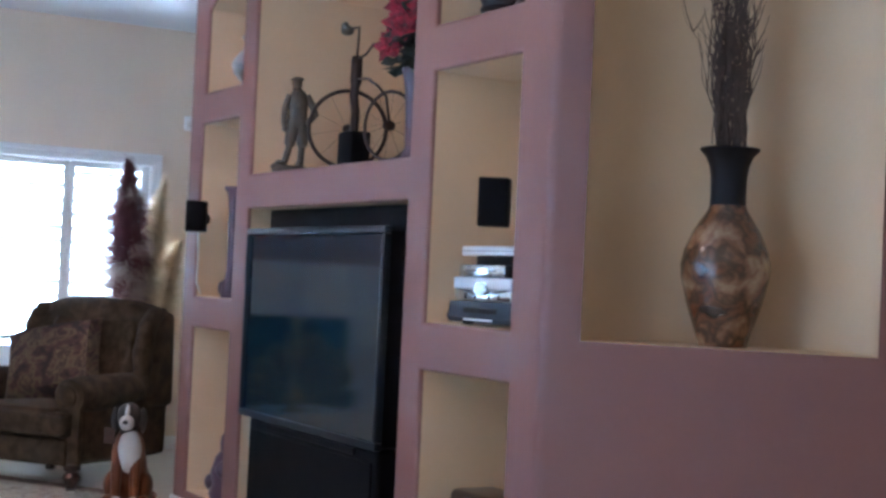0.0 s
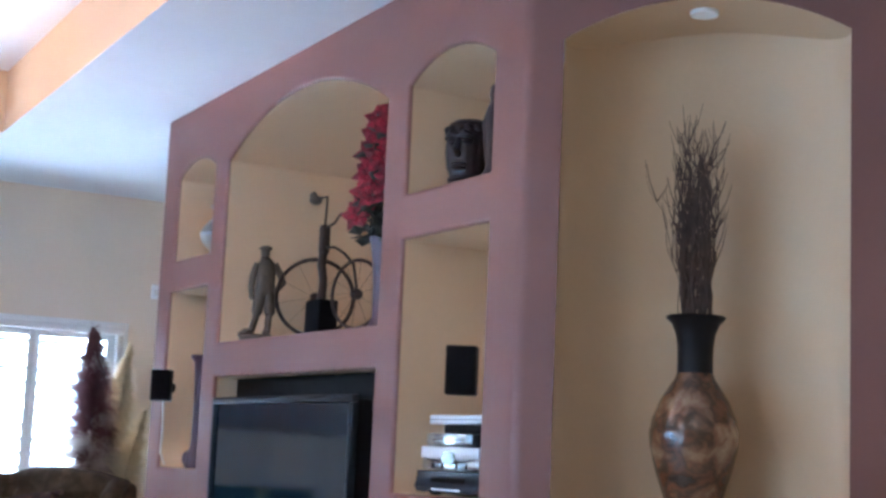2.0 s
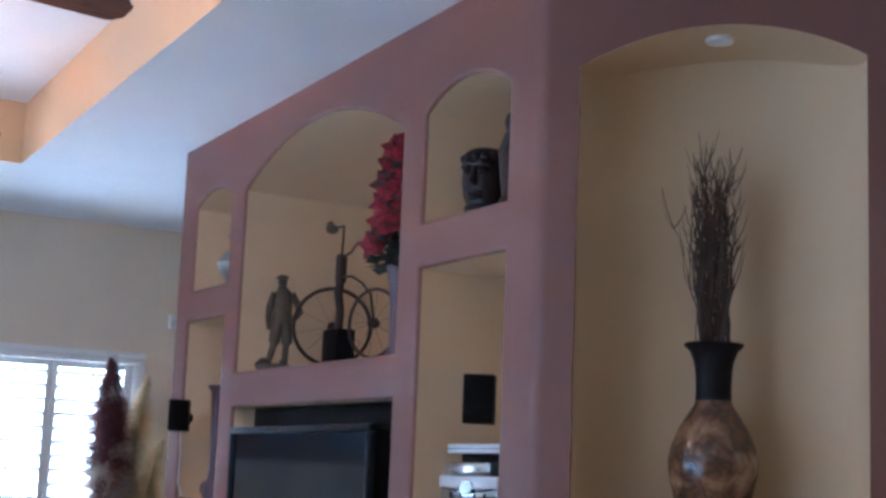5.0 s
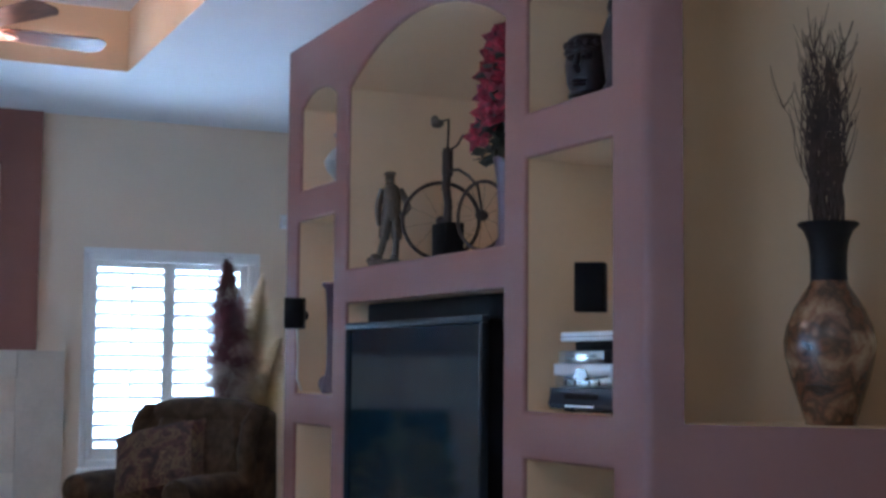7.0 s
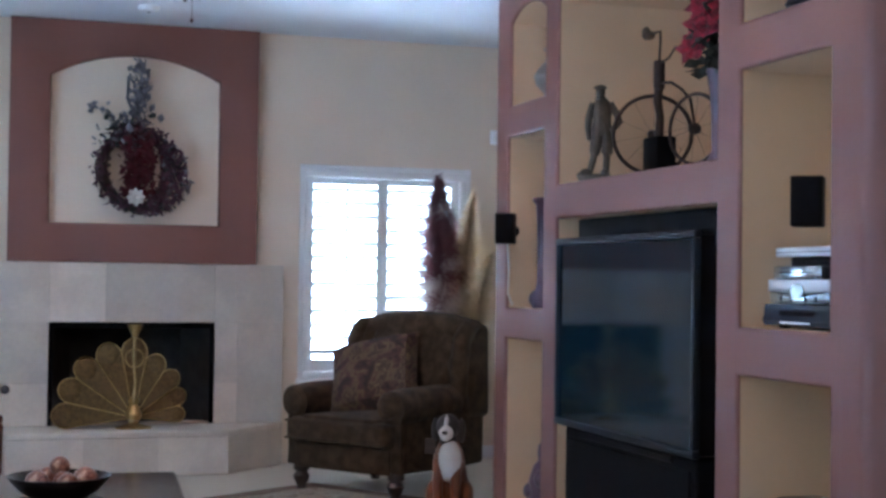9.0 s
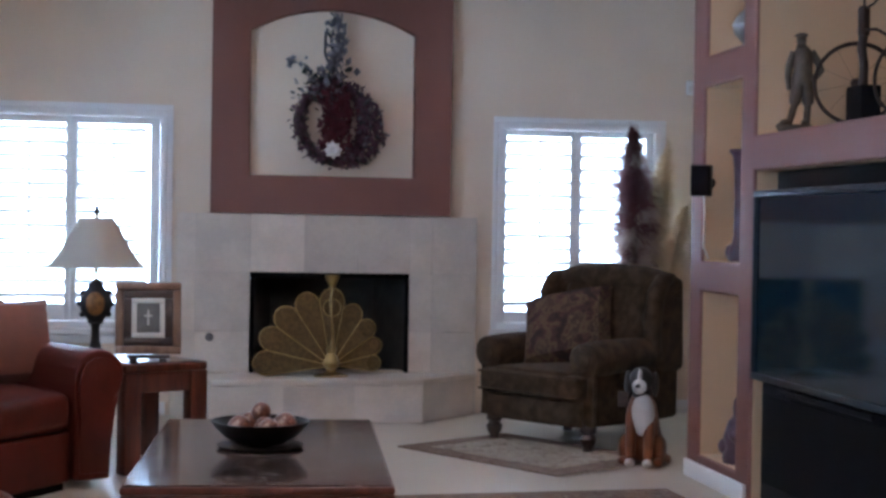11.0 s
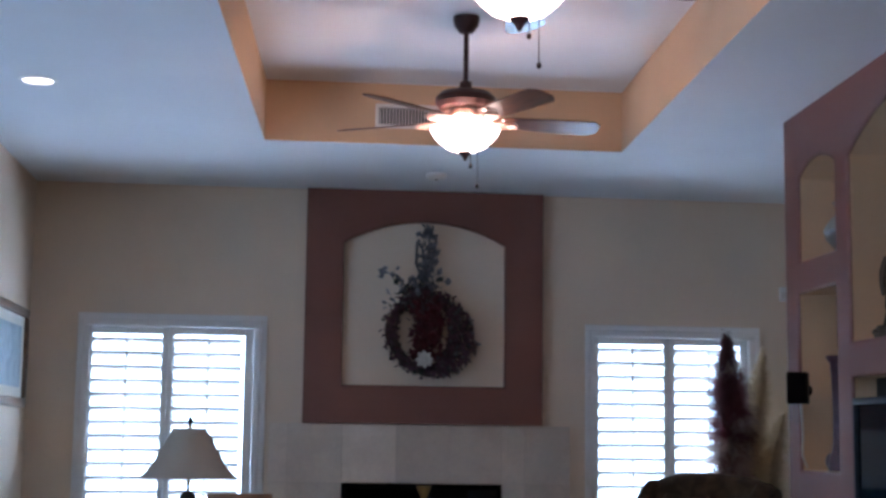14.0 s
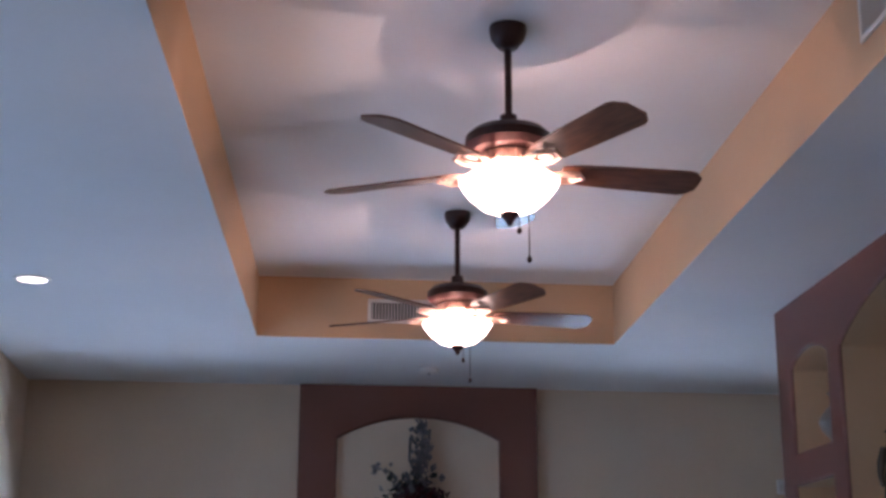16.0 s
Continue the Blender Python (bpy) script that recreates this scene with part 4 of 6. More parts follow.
# ---- ceiling fixtures ----
def ceiling_fan(x, y, turn):
    ob = thing("ceiling_fan", "bronze ceiling fan with five walnut blades and a lit glass bowl", "ceiling fan", (x, y, TRAY_Z), turn, group="fans in the tray ceiling")
    part("canopy", lathe([(0.068, 0), (0.068, -0.02), (0.062, -0.05), (0.035, -0.085), (0.02, -0.09), (0, -0.09)]), BRONZE, ob)
    part("down_rod", lathe([(0.0135, -0.085), (0.0135, -0.34), (0.03, -0.345), (0.034, -0.385), (0.02, -0.4)], 16), BRONZE, ob)
    part("motor_housing", lathe([(0.0, -0.385), (0.06, -0.39), (0.13, -0.405), (0.155, -0.43), (0.157, -0.46), (0.135, -0.485), (0.10, -0.493), (0, -0.493)], 36), BRONZE, ob)
    bm = lathe([(0.085, -0.49), (0.10, -0.50), (0.098, -0.535), (0.055, -0.545), (0.05, -0.565)], 30)
    for k in range(20):
        t = 2 * math.pi * k / 20
        box(0.096, 0.106, -0.004, 0.004, -0.533, -0.497, 0.001, 1, bm=bm, m=pose(0, 0, 0, 0, 0, math.degrees(t)))
    part("vented_collar", bm, LITBRONZE, ob)
    # blades in one plane, each on its iron
    bl = bmesh.new()
    pts = [(0.19, -0.048), (0.25, -0.062), (0.40, -0.072), (0.665, -0.082), (0.688, -0.074), (0.72, -0.040), (0.72, 0.040), (0.688, 0.074), (0.665, 0.082), (0.40, 0.072), (0.25, 0.062), (0.19, 0.048)]
    prism(pts, -0.004, 0.004, 0.0015, 1, bm=bl, m=pose(0, 0, 0, -13, 0, 0))
    blade = finish(bl, "blade", BLADEWOOD)
    ir = tube([(0.085, 0, 0.045), (0.13, 0, -0.012), (0.175, 0.028, -0.012), (0.23, 0.035, -0.009), (0.25, 0.0, -0.009), (0.23, -0.035, -0.009), (0.175, -0.028, -0.012), (0.13, 0, -0.012)], 0.0065, 6)
    box(0.19, 0.25, -0.012, 0.012, -0.012, -0.005, 0.002, 1, bm=ir)
    for q in (-1, 1):
        # scrolled side loops under the blade root
        tube([(0.115, q * 0.006, -0.004), (0.15, q * 0.034, -0.016), (0.20, q * 0.056, -0.016), (0.245, q * 0.05, -0.013), (0.262, q * 0.02, -0.012), (0.28, 0.0, -0.012)], [0.006, 0.008, 0.009, 0.008, 0.007, 0.005], 6, bm=ir)
        tube([(0.10, q * 0.01, 0.028), (0.125, q * 0.03, 0.004), (0.16, q * 0.02, -0.012)], 0.006, 6, bm=ir)
    iron = finish(ir, "blade_iron", LITBRONZE)
    for k in range(5):
        b = new("blade", blade)
        b.parent = ob
        b.matrix_basis = pose(0, 0, -0.548, 0, 0, 72 * k)
        i = new("blade_iron", iron)
        i.parent = b
    part("light_fitter", lathe([(0.05, -0.545), (0.05, -0.565), (0.03, -0.575), (0.012, -0.58), (0.012, -0.705), (0.0, -0.705)], 24), BRONZE, ob)
    bowl = [(0.172, -0.592), (0.178, -0.597), (0.171, -0.616), (0.145, -0.65), (0.10, -0.69), (0.045, -0.712), (0.0, -0.716)]
    b = bmesh.new()
    n = 36
    rings = [[b.verts.new((r * math.cos(2 * math.pi * i / n), r * math.sin(2 * math.pi * i / n), z)) for i in range(n)] for r, z in bowl[:-1] + [(0.0445, -0.706), (0.098, -0.684), (0.14, -0.646), (0.165, -0.613)]]
    for a, c in zip(rings, rings[1:]):
        for i in range(n):
            b.faces.new((a[i], a[(i + 1) % n], c[(i + 1) % n], c[i]))
    part("glass_bowl", b, BOWLGLOW, ob, "glowing frosted glass bowl", smooth=60)
    part("finial", lathe([(0.0, -0.705), (0.038, -0.712), (0.03, -0.722), (0.014, -0.74), (0.008, -0.756), (0, -0.758)], 16), BRONZE, ob)
    for dx, low in ((0.035, -0.90), (0.0, -0.80)):
        bm = tube([(dx, -0.12, -0.6), (dx, -0.12, low)], 0.0018, 5)
        ball((dx, -0.12, low - 0.008), 0.009, 0.009, 0.012, bm=bm, u=10, v=6)
        part("pull_chain", bm, BRONZE, ob)
    for k in (-1, 1):
        lamp = bpy.data.lights.new("fan_bulb", "POINT")
        lamp.energy, lamp.color, lamp.shadow_soft_size = LAMP_W, (1.0, 0.70, 0.58), 0.006
        lo = new("fan_bulb", lamp)
        lo.matrix_basis = pose(x + 0.085 * k * math.cos(radians(turn + 40)), y + 0.085 * k * math.sin(radians(turn + 40)), TRAY_Z - 0.606)
    return ob


# base colour brightened to carry the bulbs' light on collar and irons
LITBRONZE = mat("bulb-lit rose bronze", (0.62, 0.42, 0.34), 0.4, metal=0.4, var=0.15, scale=20, fine=80)
ceiling_fan(0.765, 4.82, 7)
ceiling_fan(0.865, 7.2, 7)


def downlight(x, y):
    ob = thing("recessed_light", "lit round recessed ceiling light with a white trim ring", "recessed light", (x, y, CZ), group="recessed ceiling lights")
    part("trim_ring", lathe([(0.075, -0.001), (0.078, -0.008), (0.098, -0.007), (0.1, -0.001)], 32), WHITE, ob)
    part("lens", lathe([(0.076, -0.002), (0.06, -0.004), (0, -0.005)], 32), CANGLOW, ob)


downlight(-1.315, 7.365)
for cx, cy, watts in ((-1.3, 2.9, 2.2 * CAN_W), (0.9, 0.6, CAN_W)):
    downlight(cx, cy)
    lamp = bpy.data.lights.new("can_bulb", "AREA")
    lamp.shape, lamp.size, lamp.energy, lamp.color = "DISK", 0.13, watts, (1.0, 0.86, 0.72)
    lo = new("can_bulb", lamp)
    lo.matrix_basis = pose(cx, cy, CZ - 0.012)


def vent(x, y, z, w, h, rz):
    ob = thing("air_vent", "white louvred air vent on the tray side", "air vent", (x, y, z), rz, group="air vents")
    bm = bmesh.new()
    for a, b, c, d in ((-w / 2, w / 2, h / 2 - 0.022, h / 2), (-w / 2, w / 2, -h / 2, -h / 2 + 0.022), (-w / 2, -w / 2 + 0.022, -h / 2 + 0.0225, h / 2 - 0.0225), (w / 2 - 0.022, w / 2, -h / 2 + 0.0225, h / 2 - 0.0225)):
        box(a, b, -0.012, -0.002, c, d, 0.002, bm=bm)
    part("frame", bm, VENT, ob)
    part("backing", box(-w / 2 + 0.02, w / 2 - 0.02, -0.004, -0.0022, -h / 2 + 0.02, h / 2 - 0.02), VENTDARK, ob, smooth=0)
    sl = finish(box(-0.0025, 0.0025, -0.011, -0.005, -h / 2 + 0.024, h / 2 - 0.024), "slat", VENT)
    n = int((w - 0.06) / 0.018)
    for i in range(n):
        s = new("slat", sl)
        s.parent = ob
        s.matrix_basis = pose(-w / 2 + 0.03 + (w - 0.06) * i / (n - 1), 0, 0, 0, 0, 0)


vent(0.70, 8.68, 3.31, 0.43, 0.15, 0)
vent(1.852 - 0.002, 3.98, 3.335, 0.5, 0.17, -92.2)


def detector():
    ob = thing("smoke_detector", "round white smoke detector on the ceiling", "smoke detector", (0.963, 9.64, CZ))
    part("cover", lathe([(0.07, -0.001), (0.072, -0.012), (0.062, -0.032), (0.03, -0.038), (0, -0.038)], 28), WHITE, ob)
    part("test_button", lathe([(0.012, -0.037), (0.011, -0.042), (0, -0.043)], 12), VENTDARK, ob)
    ob = thing("wall_sensor", "small white plastic sensor on the wall", "sensor", (3.655, D, 2.445))
    part("housing", box(-0.035, 0.035, -0.04, -0.002, -0.055, 0.055, 0.012, 3), WHITE, ob)
    part("lens", box(-0.022, 0.022, -0.044, -0.0395, -0.03, 0.012, 0.002), VENT, ob)


detector()


# ---- what stands in the media wall ----
def television():
    ob = thing("television", "large black rear-projection television with a dark switched-off screen", "television", (U - 0.02, 5.99, 0))
    part("cabinet", box(0.02, 0.62, -0.735, 0.735, 0.645, 1.552, 0.012, 2), PLASTIC, ob)
    # black block added for the dark shadow strip between set and soffit
    part("niche_shade_block", box(0.09, 0.64, -0.85, 0.70, 1.50, 1.662, 0.01, 2), PLASTIC, ob)
    bm = bmesh.new()
    for a, b, c, d in ((-0.75, 0.75, 1.535, 1.566), (-0.75, 0.75, 0.64, 0.672), (-0.75, -0.722, 0.6725, 1.5345), (0.722, 0.75, 0.6725, 1.5345)):
        box(-0.012, 0.024, a, b, c, d, 0.006, bm=bm)
    part("bezel", bm, TVFRAME, ob)
    part("screen", box(0.004, 0.018, -0.7215, 0.7215, 0.6725, 1.5345, 0.002, 1), SCREEN, ob)
    bm = box(0.03, 0.60, -0.70, 0.70, 0.0, 0.636, 0.02, 3)
    part("base_cabinet", bm, BLACK, ob)
    part("speaker_grille", box(0.018, 0.0295, -0.66, 0.66, 0.14, 0.58, 0.004, 1), BLACK, ob)
    part("control_strip", box(0.016, 0.0295, -0.5, 0.5, 0.595, 0.625, 0.003, 1), PLASTIC, ob)


TVFRAME = mat("slate grey bezel", (0.008, 0.011, 0.015), 0.45, var=0.06, fine=90, bump=0.01, spec=0.2)
television()


def stack():
    x = U + 0.07
    d = thing("video_recorder", "black video recorder at the bottom of the stack", "video recorder", (x, 4.625, 1.186))
    part("casing", box(0.015, 0.34, -0.225, 0.225, 0.008, 0.092, 0.006), PLASTIC, d)
    bm = bmesh.new()
    prof = [(0.0, 0.01), (-0.012, 0.03), (-0.004, 0.05), (0.0, 0.09)]
    for (a, z), (b, w) in zip(prof, prof[1:]):
        bm.faces.new([bm.verts.new(p) for p in ((a, -0.232, z), (a, 0.232, z), (b, 0.232, w), (b, -0.232, w))])
    for s in (-0.232, 0.232):
        bm.faces.new([bm.verts.new((a, s, z)) for a, z in prof] + [bm.verts.new((0.016, s, 0.09)), bm.verts.new((0.016, s, 0.01))])
    part("fascia", bm, DARKGLOSS, d)
    part("tape_slot", box(-0.0125, -0.008, -0.12, 0.12, 0.046, 0.068, 0.002, 1, m=pose(0.008, 0, 0)), BLACK, d)
    part("button_strip", box(-0.014, -0.009, -0.10, 0.10, 0.02, 0.026, 0.001, 1), SILVER, d)
    for y in (-0.18, 0.18):
        part("foot", box(0.04, 0.07, y - 0.015, y + 0.015, 0, 0.0085), PLASTIC, d)
    g = thing("satellite_receiver", "silver receiver with a dark oval display and polished trim", "receiver", (x, 4.62, 1.280))
    part("casing", box(0.012, 0.30, -0.20, 0.20, 0.0, 0.086, 0.006), SILVER, g)
    part("upper_fascia", box(-0.006, 0.0115, -0.205, 0.205, 0.043, 0.088, 0.005), SILVER, g)
    part("lower_fascia", box(0.0, 0.0115, -0.2, 0.2, 0.002, 0.042, 0.003), MIRRORY, g)
    part("display", lathe([(0.05, 0), (0.046, 0.004), (0, 0.005)], 24, m=pose(-0.006, 0, 0.046, 0, -90, 0) @ Matrix.Diagonal((0.55, 1, 1, 1))), DISPLAY, g, "dark green oval display")
    for k in (-1, 1):
        part("trim_line", tube([(-0.003, k * 0.05, 0.03), (-0.004, k * 0.11, 0.037), (-0.003, k * 0.19, 0.046)], 0.0022, 5), BLACK, g)
    for y in (-0.12, -0.05, 0.05, 0.12):
        part("button", box(-0.003, 0.001, y - 0.004, y + 0.004, 0.006, 0.026, 0.001, 1), BLACK, g)
    h = thing("disc_player", "slim disc player with a mirror-bright front", "disc player", (x + 0.005, 4.61, 1.368))
    part("casing", box(0.008, 0.27, -0.19, 0.19, 0.0, 0.05, 0.004), PLASTIC, h)
    part("fascia", box(-0.002, 0.0075, -0.135, 0.19, 0.003, 0.048, 0.003), MIRRORY, h)
    part("end_fascia", box(-0.002, 0.0075, -0.19, -0.1355, 0.003, 0.048, 0.003), PLASTIC, h)
    part("tray_line", box(-0.004, -0.0018, -0.08, 0.15, 0.024, 0.027), BLACK, h)
    k = thing("set_top_box", "slim silver set-top box on black feet", "set-top box", (x + 0.01, 4.585, 1.418))
    part("casing", box(0.0, 0.25, -0.215, 0.215, 0.034, 0.07, 0.006), SILVER, k)
    part("groove", box(-0.0015, 0.002, -0.21, 0.21, 0.05, 0.0525), PLASTIC, k)
    part("stand", box(0.01, 0.2, -0.14, 0.12, 0.0, 0.0335, 0.004), PLASTIC, k)


DISPLAY = mat("dark green display", (0.012, 0.03, 0.018), 0.1, var=0.1, fine=60, bump=0.0, coat=0.6)
stack()


def speaker(p, turn, size, arm_to, label):
    ob = thing("surround_speaker", label, "loudspeaker", p, turn, group="wall-mounted speakers")
    w, d, h = size
    part("enclosure", box(-w / 2, w / 2, 0.006, d, -h / 2, h / 2, 0.006), PLASTIC, ob)
    part("grille", box(-w / 2 + 0.004, w / 2 - 0.004, -0.002, 0.0055, -h / 2 + 0.004, h / 2 - 0.004, 0.003), BLACK, ob)
    bm = tube([(0, d - 0.005, 0), Vector(arm_to) * 0.5 + Vector((0, d * 0.5, 0)), arm_to], 0.012, 8)
    ball(arm_to, 0.02, 0.02, 0.028, bm=bm, u=10, v=6)
    part("swivel_bracket", bm, PLASTIC, ob)


speaker((2.71, 4.415, 1.643), -38, (0.112, 0.10, 0.178), (0.02, 0.125, 0.0), "small black speaker on a bracket beside the receivers")
speaker((2.62, 7.27, 1.632), -30, (0.105, 0.09, 0.165), (0.042, 0.128, -0.01), "small black speaker projecting from the niche edge")
single("speaker_cable", tube([(2.74, 7.535, 1.57), (2.75, 7.54, 1.4), (2.745, 7.538, 1.28), (2.77, 7.535, 1.215)], 0.006, 6), MATBOARD, "pale cable hanging down the niche edge", "cable")


def boy_statue():
    """Weathered bronze boy in a flat cap, one hand at his hip, on a rough base: one plain mesh."""
    bm = bmesh.new()
    prism([(0.105 * math.cos(t) * (1 + 0.08 * math.sin(3 * t)), 0.085 * math.sin(t)) for t in [k * math.pi / 8 for k in range(16)]], 0, 0.035, 0.012, bm=bm, m=pose(-0.03, 0, 0))
    ball((-0.10, 0.0, 0.03), 0.045, 0.04, 0.022, bm=bm)
    # straight leg under his weight, the other set out; breeches bagged at the knee
    tube([(0.028, 0, 0.03), (0.03, 0, 0.10), (0.032, 0, 0.135), (0.034, 0, 0.15), (0.034, 0, 0.20), (0.02, 0, 0.27)], [0.019, 0.021, 0.02, 0.034, 0.036, 0.042], 12, bm=bm)
    tube([(-0.072, -0.01, 0.035), (-0.052, -0.012, 0.10), (-0.042, -0.014, 0.135), (-0.04, -0.014, 0.15), (-0.032, -0.012, 0.20), (-0.014, 0, 0.27)], [0.019, 0.021, 0.02, 0.033, 0.036, 0.042], 12, bm=bm)
    ball((0.018, -0.03, 0.046), 0.022, 0.045, 0.016, bm=bm)
    ball((-0.092, -0.03, 0.048), 0.030, 0.038, 0.016, bm=bm)
    # jacket, leaning back a little, open hem
    tube([(0.0, 0, 0.235), (0.0, 0, 0.27), (0.002, 0, 0.32), (0.002, 0.004, 0.37), (0.0, 0.006, 0.405), (-0.004, 0.006, 0.43), (-0.006, 0.004, 0.445)], [0.056, 0.062, 0.054, 0.058, 0.056, 0.036, 0.02], 14, bm=bm, m=Matrix.Diagonal((1, 0.72, 1, 1)))
    # arms
    tube([(-0.048, 0, 0.41), (-0.074, 0, 0.34), (-0.08, -0.01, 0.28), (-0.076, -0.02, 0.245)], [0.023, 0.022, 0.018, 0.016], 9, bm=bm)
    ball((-0.075, -0.022, 0.232), 0.015, 0.015, 0.02, bm=bm)
    tube([(0.048, 0, 0.41), (0.085, 0.01, 0.36), (0.104, 0.012, 0.315), (0.078, -0.012, 0.285), (0.05, -0.025, 0.262)], [0.023, 0.022, 0.021, 0.018, 0.015], 9, bm=bm)
    # collar, head turned aside, cap with a peak
    lathe([(0.026, 0.428), (0.032, 0.436), (0.022, 0.452), (0.0, 0.455)], 12, bm=bm, m=pose(-0.006, 0.003, 0))
    ball((-0.008, -0.004, 0.470), 0.028, 0.031, 0.031, bm=bm)
    ball((-0.026, -0.026, 0.473), 0.007, 0.008, 0.008, bm=bm, u=8, v=6)
    ball((-0.006, 0.000, 0.494), 0.036, 0.038, 0.014, bm=bm)
    ball((-0.030, -0.024, 0.488), 0.020, 0.020, 0.005, bm=bm)
    single("boy_statue", bm, PATINA, "weathered grey-green bronze statue on a rough base", "statue", (U + 0.13, 6.55, 1.847), -23).scale = (0.84, 0.9, 0.94)


boy_statue()


def wheel(bm, r, tr, m, spokes, sr=0.003):
    tube([(r * math.cos(t), 0, r * math.sin(t)) for t in [k * 2 * math.pi / 36 for k in range(36)]], tr, 8, bm=bm, m=m, closed=True)
    lathe([(0.02, -0.02), (0.024, 0), (0.02, 0.02)], 12, bm=bm, m=m @ pose(0, 0, 0, 90))
    for k in range(spokes):
        t = 2 * math.pi * (k + 0.3) / spokes
        tube([(0, 0, 0), (r * math.cos(t), 0, r * math.sin(t))], sr, 4, bm=bm, m=m)


def bicycle():
    ob = thing("velocipede_sculpture", "rusted iron penny-farthing style bicycle sculpture on a block", "sculpture", (U + 0.15, 5.95, 1.847))
    part("plinth", box(-0.05, 0.05, -0.085, 0.065, 0, 0.165, 0.01), BLACK, ob)
    bm = bmesh.new()
    wheel(bm, 0.18, 0.0095, pose(0.03, 0.13, 0.19, 0, 0, -27), 10, 0.0009)
    part("large_wheel", bm, RUST, ob)
    bm = bmesh.new()
    wheel(bm, 0.15, 0.008, pose(-0.02, -0.39, 0.165, 0, 0, -72), 10, 0.0009)
    ball((-0.02, -0.39, 0.165), 0.03, 0.03, 0.025, bm=bm, u=10, v=6)
    part("small_wheel", bm, RUST, ob)
    bm = tube([(0, 0, 0.16), (0.005, 0.0, 0.26), (-0.004, 0.008, 0.33), (0, 0, 0.40)], [0.022, 0.019, 0.021, 0.02], 10)
    lathe([(0.024, 0.385), (0.026, 0.40), (0.026, 0.50), (0.022, 0.515), (0, 0.515)], 14, bm=bm)
    part("fork_post", bm, RUST, ob)
    bm = tube([(0, 0, 0.515), (0, -0.008, 0.60), (0, -0.008, 0.648), (0, 0.05, 0.65), (0, 0.10, 0.652)], 0.006, 6)
    part("handle_stem", bm, RUST, ob)
    bm = bmesh.new()
    ball((0, 0.115, 0.648), 0.03, 0.035, 0.022, bm=bm)
    ball((0, 0.14, 0.668), 0.02, 0.018, 0.024, bm=bm)
    part("handle_grip", bm, PATINA, ob)
    part("frame_tube", tube([(0, -0.02, 0.41), (0, -0.12, 0.40), (0, -0.22, 0.36), (-0.01, -0.33, 0.30), (-0.02, -0.39, 0.18)], 0.0065, 6), RUST, ob)
    part("handlebar", tube([(0, 0, 0.50), (0, -0.10, 0.515), (-0.02, -0.2, 0.545), (-0.05, -0.28, 0.53)], 0.006, 6), RUST, ob)


bicycle()


def poinsettias():
    ob = thing("flower_arrangement", "red silk flowers with dark leaves in a plum vase", "flowers", (U + 0.17, 5.40, 1.847))
    part("vase", lathe([(0.05, 0), (0.055, 0.02), (0.04, 0.06), (0.042, 0.2), (0.05, 0.32), (0.065, 0.40), (0.06, 0.405), (0.0, 0.38)], 20), VIOLET, ob)
    rng = random.Random(8)
    stems = bmesh.new()
    heads = []
    for k in range(24):
        z = 0.48 + 0.46 * (k / 23) ** 0.9
        w = 0.155 * (1 - 0.62 * k / 23)
        t = k * 2.4
        p = (w * math.cos(t) * 0.55, w * math.sin(t) + 0.02 * (1 - k / 23), z)
        heads.append(p)
        tube([(0, 0, 0.38), (p[0] * 0.4, p[1] * 0.4, 0.38 + (z - 0.38) * 0.6), p], 0.003, 4, bm=stems)
    part("stems", stems, LEAF_DARK, ob)
    for p in heads:
        bm = bmesh.new()
        out = (p[0] - 0.15, p[1] * 1.2 - 0.25, 0.1)
        blossom(bm, p, rng.uniform(0.075, 0.10), 6, rng, layers=3, face=out)
        part("bloom", bm, PETAL_RED, ob, smooth=0)
    bm = bmesh.new()
    scatter(bm, 130, lambda r: ((r.gauss(0, 0.03), r.gauss(0.01, 0.04), 0.39 + r.uniform(0, 0.20)), (r.uniform(-1, 0.4), r.uniform(-1, 1), r.uniform(-0.5, 0.3))), (0.06, 0.11), (0,), 21)
    scatter(bm, 60, lambda r: ((r.gauss(0, 0.025), r.gauss(0.01, 0.03), 0.55 + r.uniform(0, 0.38)), (r.uniform(-1, 0.4), r.uniform(-1, 1), r.uniform(-0.2, 0.5))), (0.06, 0.11), (0,), 22)
    part("leaves", bm, LEAF_DARK, ob, smooth=0)


poinsettias()


